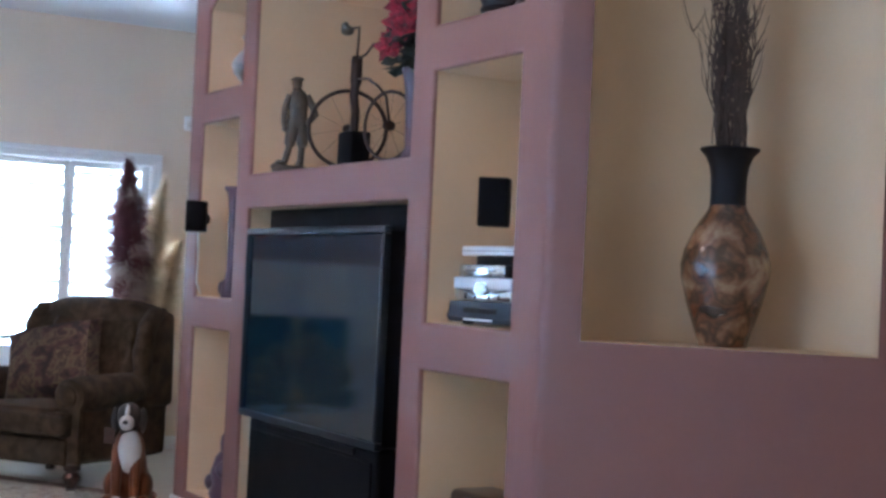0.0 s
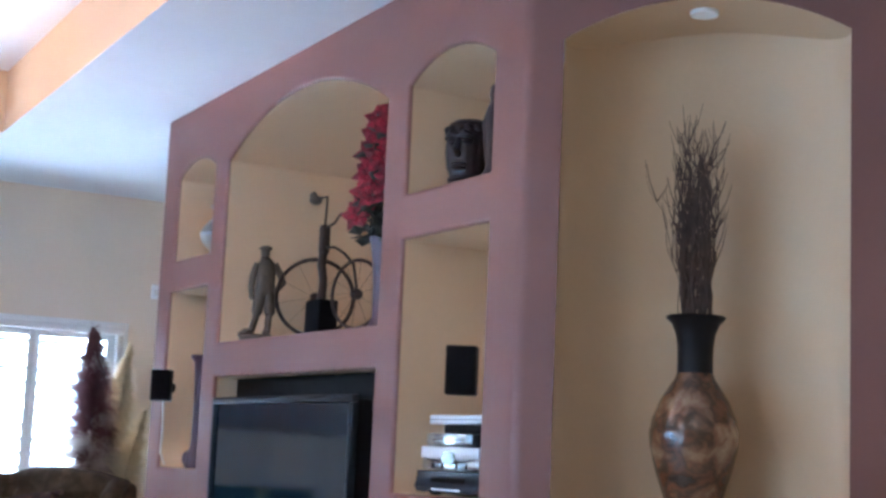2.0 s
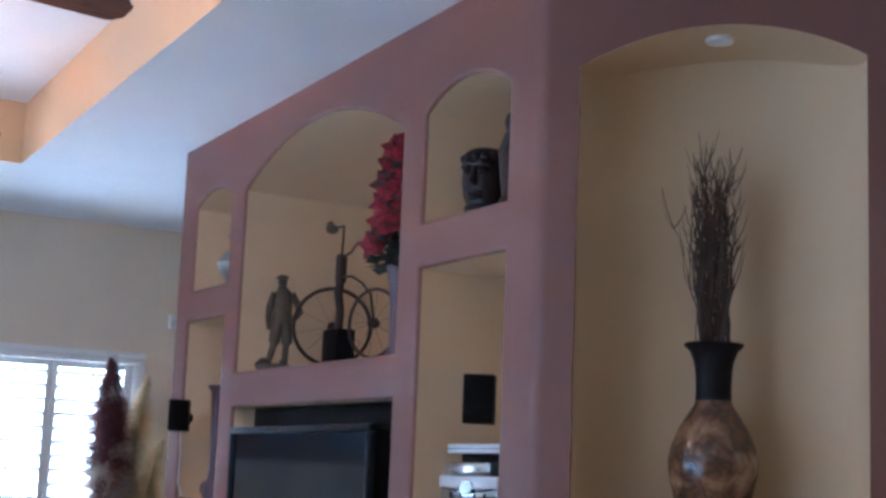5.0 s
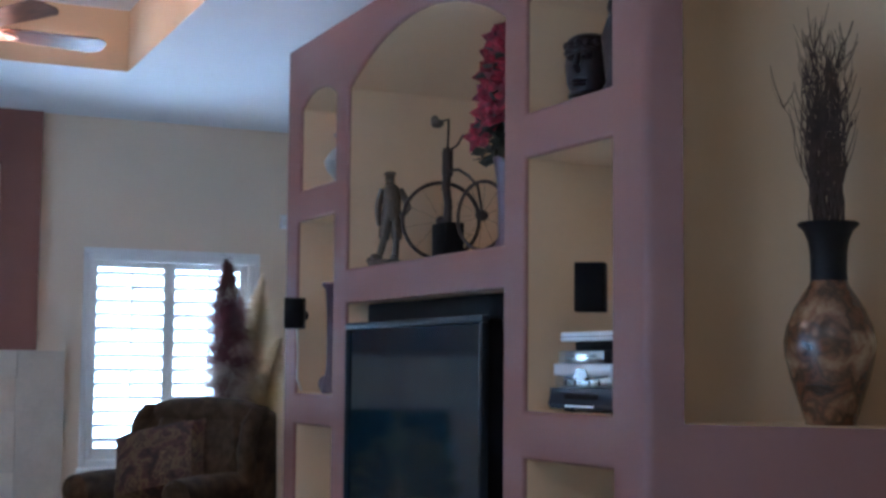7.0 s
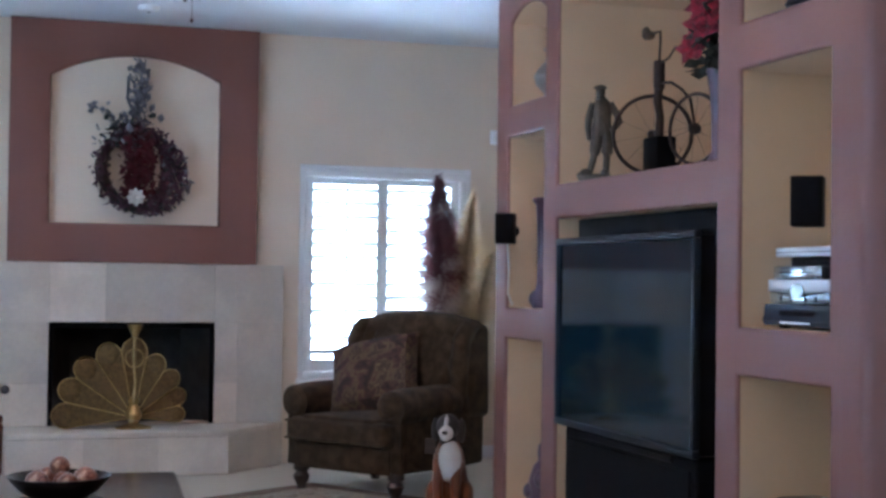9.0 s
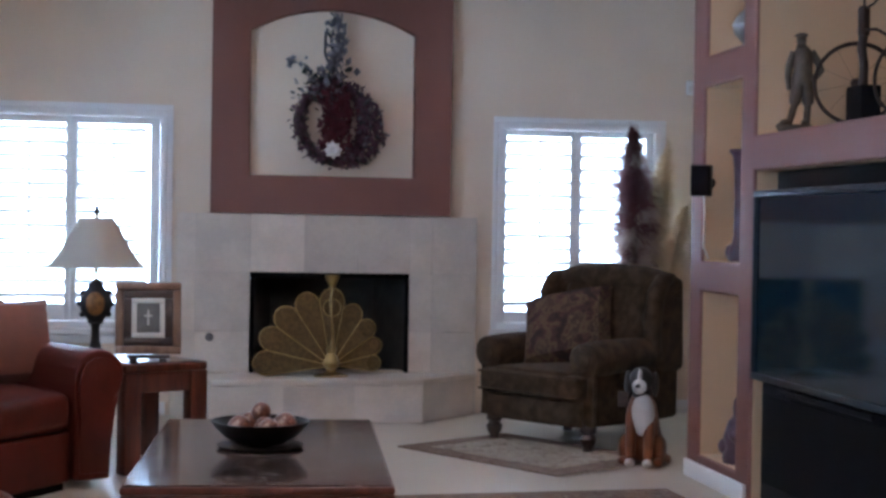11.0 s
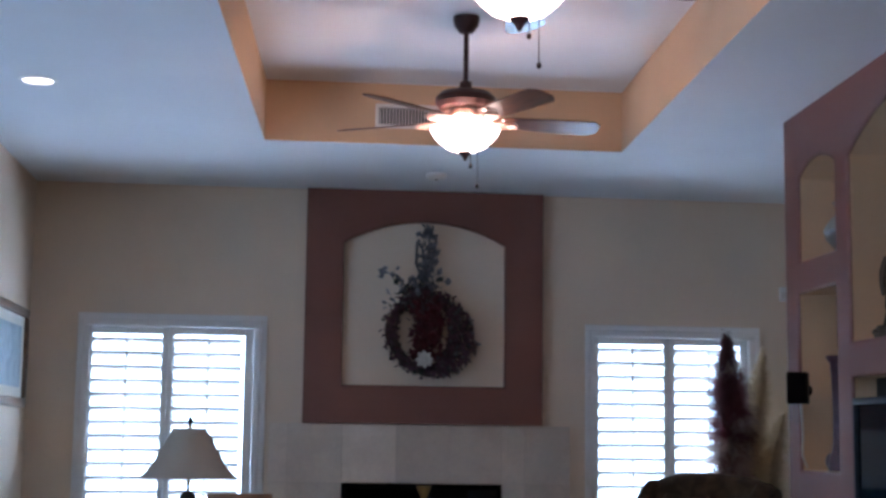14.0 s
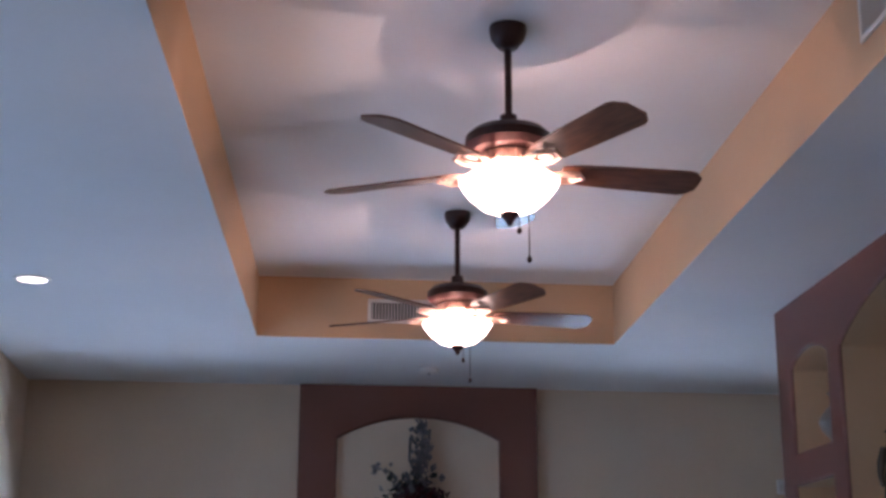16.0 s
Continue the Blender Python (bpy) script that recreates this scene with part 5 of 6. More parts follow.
def small_figures():
    # carved wooden head in the upper right niche
    bm = lathe([(0.085, 0), (0.09, 0.03), (0.095, 0.06), (0.115, 0.10), (0.122, 0.18), (0.12, 0.25), (0.108, 0.29), (0.08, 0.305), (0.0, 0.31)], 28, m=Matrix.Diagonal((0.9, 1, 1, 1)))
    for s in (-1, 1):
        ball((-0.09, s * 0.045, 0.20), 0.035, 0.03, 0.016, bm=bm)
        ball((-0.095, s * 0.045, 0.225), 0.03, 0.04, 0.012, bm=bm)
        ball((0.0, s * 0.118, 0.18), 0.03, 0.016, 0.06, bm=bm)
    tube([(-0.1, 0, 0.22), (-0.13, 0, 0.16), (-0.10, 0, 0.14)], [0.014, 0.022, 0.016], 8, bm=bm)
    ball((-0.098, 0, 0.10), 0.03, 0.05, 0.012, bm=bm)
    ball((-0.095, 0, 0.082), 0.028, 0.045, 0.01, bm=bm)
    # plaited band round the crown, brow ridge, neck ring
    for k in range(14):
        t = 2 * math.pi * k / 14
        ball((0.104 * math.cos(t), 0.115 * math.sin(t), 0.262), 0.02, 0.024, 0.017, bm=bm, u=8, v=6)
    tube([(-0.085, -0.085, 0.222), (-0.118, -0.04, 0.238), (-0.112, 0.0, 0.225), (-0.118, 0.04, 0.238), (-0.085, 0.085, 0.222)], 0.013, 8, bm=bm)
    tube([(0.088 * math.cos(t), 0.096 * math.sin(t), 0.045) for t in [k * math.pi / 10 for k in range(20)]], 0.013, 6, bm=bm, closed=True)
    single("wood_carving", bm, LACQUER, "black lacquered carved wooden tiki ornament", "carving", (U + 0.15, 4.71, 2.359), 28).scale = (0.74, 0.74, 0.9)
    bm = lathe([(0.05, 0), (0.055, 0.02), (0.04, 0.05), (0.05, 0.13), (0.058, 0.22), (0.04, 0.28), (0.03, 0.30), (0.036, 0.33), (0.03, 0.36), (0.012, 0.38), (0.008, 0.42), (0, 0.425)], 18)
    single("carved_figurine", bm, LACQUER, "slender dark glazed figurine ornament", "figurine", (U + 0.12, 4.46, 2.359))
    # silver ornament
    bm = lathe([(0.035, 0), (0.04, 0.012), (0.02, 0.03), (0.06, 0.08), (0.07, 0.12), (0.05, 0.16), (0.018, 0.19), (0.014, 0.235), (0.03, 0.255), (0.026, 0.262), (0, 0.25)], 22)
    tube([(0, 0.05, 0.10), (0, 0.10, 0.14), (0, 0.09, 0.19), (0, 0.03, 0.20)], 0.006, 6, bm=bm)
    single("silver_ewer", bm, CHROME, "small polished silver ewer ornament", "ornament", (U + 0.12, 7.23, 2.322)).scale = (1.2, 1.2, 1.1)
    # tall slender carving
    bm = lathe([(0.055, 0), (0.06, 0.02), (0.055, 0.07), (0.04, 0.10), (0.032, 0.14), (0.03, 0.30), (0.034, 0.48), (0.04, 0.56), (0.06, 0.585), (0.058, 0.60), (0, 0.60)], 16)
    ball((-0.03, 0.035, 0.05), 0.03, 0.05, 0.045, bm=bm)
    single("tall_candlestick", bm, VIOLET, "tall slender plum-brown candlestick", "candlestick", (U + 0.12, 7.30, 1.204))
    # seated dark figure, low niche
    bm = lathe([(0.10, 0), (0.105, 0.03), (0.09, 0.08), (0.10, 0.14), (0.075, 0.22), (0.05, 0.25), (0.055, 0.29), (0.05, 0.33), (0.03, 0.36), (0, 0.37)], 18)
    ball((-0.06, 0.06, 0.08), 0.05, 0.06, 0.05, bm=bm)
    ball((-0.05, -0.06, 0.16), 0.05, 0.045, 0.05, bm=bm)
    single("seated_figurine", bm, VIOLET, "dark plum seated figurine ornament", "figurine", (U + 0.14, 7.25, 0.137))
    # keepsake box in the low right niche
    ob = thing("keepsake_box", "dark wooden box with a domed lid", "box", (U + 0.14, 4.58, 0.137))
    part("body", box(-0.1, 0.1, -0.16, 0.16, 0, 0.33, 0.008), DARKWOOD, ob)
    part("lid", box(-0.105, 0.105, -0.165, 0.165, 0.332, 0.43, 0.03, 4), DARKWOOD, ob)
    part("clasp", box(-0.112, -0.104, -0.02, 0.02, 0.30, 0.36, 0.002), BRASS, ob)


small_figures()


def niche_vase():
    p = on_diag(0.585, 1.168, 0.21)
    ob = thing("tall_vase", "mottled copper pottery vase with a matt black neck", "vase", p)
    prof = [(0.083, 0), (0.085, 0.012), (0.10, 0.06), (0.13, 0.15), (0.15, 0.235), (0.153, 0.28), (0.143, 0.33), (0.118, 0.39), (0.09, 0.435), (0.07, 0.465), (0.062, 0.485)]
    part("body", lathe(prof, 44), POTTERY, ob, smooth=60)
    part("neck", lathe([(0.062, 0.484), (0.0605, 0.52), (0.062, 0.58), (0.068, 0.62), (0.082, 0.655), (0.100, 0.672), (0.103, 0.678), (0.098, 0.683), (0.075, 0.668), (0.05, 0.64), (0.045, 0.56), (0, 0.55)], 40), VASEBLACK, ob, "flared matt black neck", smooth=50)
    st = thing("twig_bundle", "bundle of thin dry curly twigs in the vase", "twigs", (p[0], p[1], p[2] + 0.56))
    rng = random.Random(31)
    ax = Vector((DD.x, DD.y, 0))
    ay = Vector((DN.x, DN.y, 0))
    for k in range(58):
        u, v = rng.uniform(-0.045, 0.045), rng.uniform(-0.035, 0.035)
        top = rng.uniform(0.55, 0.83)
        lean = rng.gauss(-0.012, 0.034)
        if k == 0:
            lean, top = -0.14, 0.66
        pts = []
        ph, fr = rng.uniform(0, 6.3), rng.uniform(16, 30)
        wob = 0.006 + 0.007 * rng.random()
        for i in range(20):
            t = i / 19
            w = wob * (0.4 + t)
            pts.append(ax * (u * (1 + 0.2 * t) + lean * t * t + w * math.sin(fr * t + ph)) + ay * (v * (1 + 0.5 * t) + w * math.cos(fr * t * 0.8 + ph)) + Vector((0, 0, top * t)))
        thick = 0.0042 if k else 0.0022
        bm = tube(pts, [thick * (1 - 0.78 * i / 19) for i in range(20)], 5)
        for b in range(5):
            i = rng.randrange(6, 18)
            q = pts[i]
            d = ax * rng.uniform(-0.045, 0.045) + ay * rng.uniform(-0.02, 0.02)
            L = rng.uniform(0.06, 0.15)
            tube([q, q + d * 0.7 + Vector((0, 0, L * 0.5)), q + d * 1.1 + Vector((0, 0, L))], [0.0022, 0.0016, 0.0008], 4, bm=bm)
        part("twig", bm, TWIG, st)


niche_vase()


# ---- seating ----
def wing_chair():
    ob = thing("wing_armchair", "olive brown chenille wing-back armchair on turned legs", "armchair")
    ob.matrix_basis = pose(2.46, 9.01, 0, 0, 0, -54)    # its front looks along local -y
    part("seat_base", box(-0.40, 0.40, -0.44, 0.46, 0.15, 0.33, 0.04, 3), CHAIRCLOTH, ob)
    part("front_rail", box(-0.385, 0.385, -0.462, -0.438, 0.155, 0.315, 0.012, 3), CHAIRCLOTH, ob)
    # T-shaped seat cushion with welted edges
    plan = [(-0.41, -0.53), (0.41, -0.53), (0.41, -0.40), (0.31, -0.38), (0.31, 0.22), (-0.31, 0.22), (-0.31, -0.38), (-0.41, -0.40)]
    seat = part("seat_cushion", prism(plan, 0.325, 0.475, 0.045, 4), CHAIRCLOTH, ob)
    part("cushion_crown", prism([(-0.30, -0.50), (0.30, -0.50), (0.27, 0.20), (-0.27, 0.20)], 0.44, 0.495, 0.025, 4, puff=0.02), CHAIRCLOTH, seat)
    for z in (0.345, 0.455):
        part("welt", tube([(-0.405, -0.42, z), (-0.40, -0.532, z), (0.40, -0.532, z), (0.405, -0.42, z)], 0.007, 6), CHAIRCLOTH, seat)
    bk = bmesh.new()
    prism([(-0.32, 0.0), (0.32, 0.0), (0.34, 0.35), (0.34, 0.60), (0.27, 0.66), (-0.27, 0.66), (-0.34, 0.60), (-0.34, 0.35)], 0, 0.20, 0.07, 4, bm=bk, m=pose(0, 0.27, 0.42, 73, 0, 0))
    part("backrest", bk, CHAIRCLOTH, ob)
    # plump head roll, gathered at its ends
    part("back_roll", tube([(-0.43, 0.35, 1.01), (-0.41, 0.35, 1.015), (-0.27, 0.34, 1.03), (0.0, 0.33, 1.04), (0.27, 0.34, 1.03), (0.41, 0.35, 1.015), (0.43, 0.35, 1.01)], [0.05, 0.085, 0.102, 0.106, 0.102, 0.085, 0.05], 16), CHAIRCLOTH, ob)
    part("outside_back", prism([(-0.37, 0.38), (0.37, 0.38), (0.34, 0.52), (-0.34, 0.52)], 0.14, 0.99, 0.05, 3), CHAIRCLOTH, ob)
    for s in (-1, 1):
        # wing: tall ear with a rolled front edge
        bm = bmesh.new()
        m = Matrix(((0, 0, 1, s * 0.415), (-1, 0, 0, 0.42), (0, 1, 0, 0.56), (0, 0, 0, 1)))
        prism([(-0.08, -0.10), (0.20, -0.10), (0.25, 0.06), (0.245, 0.24), (0.22, 0.42), (0.14, 0.505), (-0.06, 0.51)], -0.06, 0.06, 0.05, 4, bm=bm, m=m)
        wing = part("wing", bm, CHAIRCLOTH, ob)
        part("wing_roll", tube([m @ Vector((u, v, s * 0.025)) for u, v in ((0.20, -0.02), (0.245, 0.10), (0.24, 0.26), (0.21, 0.41), (0.14, 0.485), (0.04, 0.505))], [0.04, 0.058, 0.062, 0.06, 0.055, 0.03], 12), CHAIRCLOTH, wing)
        # arm: panelled box under a scrolled roll
        bm = prism([(s * 0.31, -0.40), (s * 0.44, -0.40), (s * 0.455, 0.10), (s * 0.45, 0.46), (s * 0.31, 0.46)][::s], 0.16, 0.58, 0.035, 3)
        arm = part("armrest", bm, CHAIRCLOTH, ob)
        part("arm_roll", tube([(s * 0.39, -0.47, 0.565), (s * 0.39, -0.455, 0.567), (s * 0.39, -0.30, 0.572), (s * 0.39, 0.0, 0.58), (s * 0.39, 0.32, 0.60)], [0.085, 0.105, 0.112, 0.108, 0.08], 20), CHAIRCLOTH, arm)
        part("arm_front", prism([(-0.085, 0.0), (0.085, 0.0), (0.07, 0.16), (0.06, 0.30), (0.098, 0.38), (0.098, 0.45), (0.05, 0.495), (-0.05, 0.495), (-0.098, 0.45), (-0.098, 0.38), (-0.06, 0.30), (-0.07, 0.16)], 0, 0.035, 0.014, 3, m=pose(s * 0.385, -0.405, 0.165, 90)), CHAIRCLOTH, arm)
        part("scroll", lathe([(0.07, 0), (0.066, 0.012), (0.045, 0.016), (0.03, 0.024), (0, 0.026)], 20, m=pose(s * 0.39, -0.475, 0.568, 90)), CHAIRCLOTH, arm)
        turned = [(0.024, 0), (0.034, 0.010), (0.028, 0.028), (0.046, 0.06), (0.054, 0.09), (0.036, 0.118), (0.052, 0.132), (0.052, 0.168)]
        part("leg", lathe(turned, 18, m=pose(s * 0.385, -0.39, 0)), DARKWOOD, ob)
        part("leg", box(s * 0.34 - 0.024, s * 0.34 + 0.024, 0.28, 0.328, 0, 0.16, 0.006), DARKWOOD, ob)
    pl = single("throw_pillow", cushion(0.62, 0.56, 0.27), FLORAL, "floral tapestry throw pillow on the armchair", "pillow")
    pl.matrix_basis = ob.matrix_basis @ pose(-0.10, -0.01, 0.72, 56, 0, 12) @ pose(0, 0, 0, 0, 0, 15)


wing_chair()


def sofa():
    ob = thing("sectional_sofa", "curved oxblood leather sectional sofa with rolled arms", "sofa", (0, 0, 0))
    e1, e2 = Vector((0.87, 0.49)), Vector((-0.49, 0.87))
    seats = [
        [(-0.60, 7.47), (-0.90, 7.02), (-1.62, 7.66), (-0.98, 8.16)],
        [(-0.91, 7.00), (-0.99, 6.16), (-1.95, 6.22), (-1.64, 7.64)],
        [(-0.99, 6.14), (-0.93, 4.36), (-1.88, 4.36), (-1.95, 6.20)],
    ]
    for pts in seats:
        part("seat_cushion", prism(pts, 0.30, 0.49, 0.055, 4, puff=0.02), LEATHER, ob)
        c = Vector((sum(p[0] for p in pts) / 4, sum(p[1] for p in pts) / 4))
        low = [tuple(c + (Vector(p) - c) * 0.985) for p in pts]
        part("base_panel", prism(low, 0.045, 0.298, 0.015, 2), LEATHER, ob)
        part("foot", prism([tuple(c + (Vector(p) - c) * 0.9) for p in pts], 0.0, 0.044), BLACK, ob, smooth=0)
    backs = [
        [(-0.98, 8.17), (-1.63, 7.67), (-1.80, 7.86), (-1.10, 8.42)],
        [(-1.65, 7.65), (-1.96, 6.23), (-2.2, 6.23), (-1.84, 7.80)],
        [(-1.96, 6.21), (-1.89, 4.36), (-2.12, 4.36), (-2.2, 6.21)],
    ]
    for pts in backs:
        part("back_cushion", prism(pts, 0.05, 0.93, 0.07, 4), LEATHER, ob)
    # scrolled arm beside the end table, with a welted front panel
    p0 = Vector((-0.485, 7.50))
    prof = [(-0.115, 0.045), (0.085, 0.045), (0.085, 0.40), (0.10, 0.46)]
    prof += [(0.025 + 0.135 * math.cos(t), 0.575 + 0.135 * math.sin(t)) for t in [radians(-35 + 21 * k) for k in range(11)]] + [(-0.115, 0.55)]
    turn = Matrix(((e1.x, 0, -e2.x, p0.x), (e1.y, 0, -e2.y, p0.y), (0, 1, 0, 0), (0, 0, 0, 1)))
    arm = part("rolled_arm", prism(prof, -0.80, 0.0, 0.022, 3, m=turn), LEATHER, ob)
    c = Vector((0.0, 0.36))
    inner = [tuple(c + Vector(((u - c.x) * 0.80, (v - c.y) * 0.88))) for u, v in prof]
    part("front_panel", prism(inner, 0.0, 0.012, 0.006, 2, m=turn), LEATHER, arm)
    part("welt", tube([turn @ Vector((u, v, 0.004)) for u, v in inner], 0.007, 6, closed=True), LEATHER, arm)
    # near end: a broad rolled arm
    bm = bmesh.new()
    prism([(-1.85, 3.88), (-0.56, 3.88), (-0.56, 4.14), (-1.85, 4.14)], 0.045, 0.52, 0.03, 3, bm=bm)
    tube([(-1.85, 4.0, 0.50), (-1.0, 4.0, 0.505), (-0.62, 4.0, 0.50), (-0.57, 4.0, 0.496), (-0.53, 4.0, 0.488), (-0.505, 4.0, 0.475), (-0.49, 4.0, 0.46), (-0.485, 4.0, 0.45)], [0.15, 0.155, 0.155, 0.15, 0.138, 0.118, 0.09, 0.05], 32, bm=bm)
    part("rolled_arm", bm, LEATHER, ob)
    part("console", prism([(-1.86, 4.165), (-0.80, 4.165), (-0.80, 4.34), (-1.86, 4.34)], 0.05, 0.58, 0.02, 3), LEATHER, ob)
    bm = cushion(0.52, 0.46, 0.23)
    a = single("throw_pillow", bm, TANHIDE, "tan suede throw pillow with a corner tassel", "pillow", group="sofa pillows")
    a.matrix_basis = pose(-0.99, 7.97, 0.71, 76, 0, 32)
    bm = cushion(0.58, 0.5, 0.27)
    a = single("throw_pillow", bm, SATIN, "shiny dark brown satin throw pillow", "pillow", group="sofa pillows")
    a.matrix_basis = pose(-1.36, 7.53, 0.69, 72, 0, 34)
    c = thing("coaster", "round pale stone coaster on the sofa console", "coaster", (-0.86, 4.26, 0.582))
    part("disc", lathe([(0.045, 0), (0.05, 0.002), (0.05, 0.008), (0.045, 0.01), (0, 0.01)], 24), MATBOARD, c)


sofa()


# ---- tables ----
def coffee_table():
    ob = thing("coffee_table", "carved mahogany coffee table with a brown marble top", "coffee table", (0.288, 5.83, 0), -4.2)
    W, L, h = 0.472, 0.868, 0.46
    part("rim", box(-W, W, -L, L, h - 0.035, h - 0.006, 0.01, 2), MAHOG, ob)
    part("marble_top", box(-W + 0.012, W - 0.012, -L + 0.012, L - 0.012, h - 0.005, h, 0.002, 1), MARBLE, ob)
    for s in (-1, 1):
        part("apron", box(-W + 0.10, W - 0.10, s * (L - 0.02) - 0.014, s * (L - 0.02) + 0.014, h - 0.125, h - 0.036, 0.004), MAHOG, ob)
        part("apron", box(s * (W - 0.02) - 0.014, s * (W - 0.02) + 0.014, -L + 0.10, L - 0.10, h - 0.125, h - 0.036, 0.004), MAHOG, ob)
        for t in (-1, 1):
            bm = box(s * (W - 0.052) - 0.052, s * (W - 0.052) + 0.052, t * (L - 0.052) - 0.052, t * (L - 0.052) + 0.052, 0, h - 0.036, 0.008, 2)
            leg = part("leg", bm, MAHOG, ob)
            for z in (0.30, 0.36):
                part("leg_moulding", box(s * (W - 0.052) - 0.056, s * (W - 0.052) + 0.056, t * (L - 0.052) - 0.056, t * (L - 0.052) + 0.056, z, z + 0.012, 0.004), MAHOG, leg)
            part("rosette", lathe([(0.036, 0), (0.034, 0.006), (0.02, 0.008), (0.01, 0.014), (0, 0.015)], 16, m=pose(s * (W - 0.052), t * (L + 0.0003), h - 0.075, 90 if t < 0 else -90)), MAHOG, leg)
    # row of overlapping carved scallops along the front
    sc = lathe([(0.042, 0), (0.04, 0.007), (0.028, 0.011), (0, 0.013)], 16, m=Matrix.Diagonal((0.7, 1, 1, 1)))
    me = finish(sc, "carved_scallop", MAHOG)
    for i in range(15):
        q = new("carved_scallop", me)
        q.parent = ob
        q.matrix_basis = pose(-W + 0.14 + i * (2 * W - 0.28) / 14, -L + 0.0062, h - 0.082, 90, 0, 0)
    b = thing("decor_bowl", "wide dark iron bowl on a foot plate", "bowl", (0.268, 5.83, h + 0.0022))
    part("bowl", lathe([(0.06, 0.012), (0.10, 0.02), (0.15, 0.05), (0.19, 0.092), (0.20, 0.107), (0.193, 0.108), (0.15, 0.066), (0.10, 0.034), (0, 0.028)], 36), BOWL, b)
    part("foot_plate", lathe([(0.17, 0.006), (0.175, 0.01), (0.10, 0.004), (0.05, 0.0), (0.05, 0.012), (0.06, 0.0125)], 36), BOWL, b)
    for x, y, z, r in ((-0.085, -0.03, 0.088, 0.05), (0.03, -0.08, 0.083, 0.047), (0.10, 0.01, 0.092, 0.052), (0.005, 0.06, 0.135, 0.045), (-0.04, 0.09, 0.086, 0.05), (0.015, -0.0, 0.082, 0.044)):
        single("decor_ball", ball((0, 0, 0), r * 0.9, r * 0.9, r * 0.9, u=18, v=12), BALL, "rust and gold decorative ball in the bowl", "ball", (0.268 + x, 5.83 + y, h + 0.0022 + z), group="balls in the bowl")


coffee_table()


def end_table():
    rz = 29.0
    ob = thing("end_table", "dark mahogany end table with a marble inset top", "end table", (-0.36, 7.86, 0), rz)
    W, L, h = 0.50, 0.66, 0.60
    part("top_rim", box(0, W, 0, L, h - 0.05, h - 0.004, 0.012, 3), MAHOG, ob)
    part("marble_inset", box(0.045, W - 0.045, 0.045, L - 0.045, h - 0.0035, h, 0.001, 1), MARBLE, ob)
    for x, y in ((0.05, 0.05), (W - 0.05, 0.05), (0.05, L - 0.05), (W - 0.05, L - 0.05)):
        part("leg", box(x - 0.05, x + 0.05, y - 0.05, y + 0.05, 0, h - 0.051, 0.008, 2), MAHOG, ob)
    for a, b, c, d in ((0.101, W - 0.101, 0.012, 0.04), (0.101, W - 0.101, L - 0.04, L - 0.012), (0.012, 0.04, 0.101, L - 0.101), (W - 0.04, W - 0.012, 0.101, L - 0.101)):
        part("apron", box(a, b, c, d, h - 0.16, h - 0.051, 0.004), MAHOG, ob)
    base = ob.matrix_basis
    # lamp
    p = Vector((-0.552, 8.36, h))
    la = thing("table_lamp", "unlit table lamp with dark ornate base and ivory shade", "table lamp", p)
    part("foot", lathe([(0.075, 0), (0.078, 0.012), (0.06, 0.03), (0.035, 0.05), (0.026, 0.09), (0.022, 0.15), (0.03, 0.19), (0, 0.195)], 24), LAMPBASE, la)
    bm = lathe([(0.0, 0.18), (0.04, 0.20), (0.082, 0.26), (0.09, 0.30), (0.08, 0.345), (0.04, 0.40), (0.024, 0.43), (0, 0.435)], 24, m=Matrix.Diagonal((1, 0.6, 1, 1)))
    for k in range(10):
        t = 2 * math.pi * k / 10
        ball((0.088 * math.cos(t), 0, 0.30 + 0.105 * math.sin(t)), 0.018, 0.02, 0.018, bm=bm, u=8, v=6)
    part("body", bm, LAMPBASE, la)
    part("medallion", ball((0, -0.042, 0.30), 0.052, 0.018, 0.068), AMBER, la, "amber oval medallion")
    part("stem", lathe([(0.01, 0.43), (0.01, 0.80), (0, 0.80)], 10), BRASS, la)
    b = bmesh.new()
    n = 40
    prof = [(0.093, 0.785), (0.12, 0.74), (0.165, 0.66), (0.215, 0.57), (0.272, 0.508), (0.268, 0.509), (0.212, 0.573), (0.162, 0.662), (0.117, 0.74), (0.09, 0.785)]
    rings = [[b.verts.new((r * math.cos(2 * math.pi * i / n), r * math.sin(2 * math.pi * i / n), z)) for i in range(n)] for r, z in prof]
    for a, c in zip(rings, rings[1:] + rings[:1]):
        for i in range(n):
            b.faces.new((a[i], a[(i + 1) % n], c[(i + 1) % n], c[i]))
    part("shade", b, SHADE, la, "glossy ivory bell shade", smooth=60)
    bm = bmesh.new()
    for k in range(3):
        t = 2 * math.pi * k / 3
        tube([(0, 0, 0.783), (0.0915 * math.cos(t), 0.0915 * math.sin(t), 0.783)], 0.002, 4, bm=bm)
    part("spider", bm, BRASS, la)
    part("finial", lathe([(0.008, 0.79), (0.006, 0.80), (0.017, 0.82), (0.014, 0.84), (0.004, 0.86), (0, 0.862)], 12), LAMPBASE, la)
    # framed picture on an easel
    fr = thing("picture_frame", "gilt framed picture with a dark mat on a small easel", "picture frame", (-0.245, 8.13, h + 0.03), 0)
    fr.matrix_basis = pose(-0.25, 8.12, h + 0.035, -9, 0, 4)
    part("moulding_outer", ring_frame(0.36, 0.40, 0.045, 0.03), FRAMEWOOD, fr)
    part("moulding_inner", ring_frame(0.27, 0.31, 0.045, 0.022, 0.045), DARKWOOD, fr)
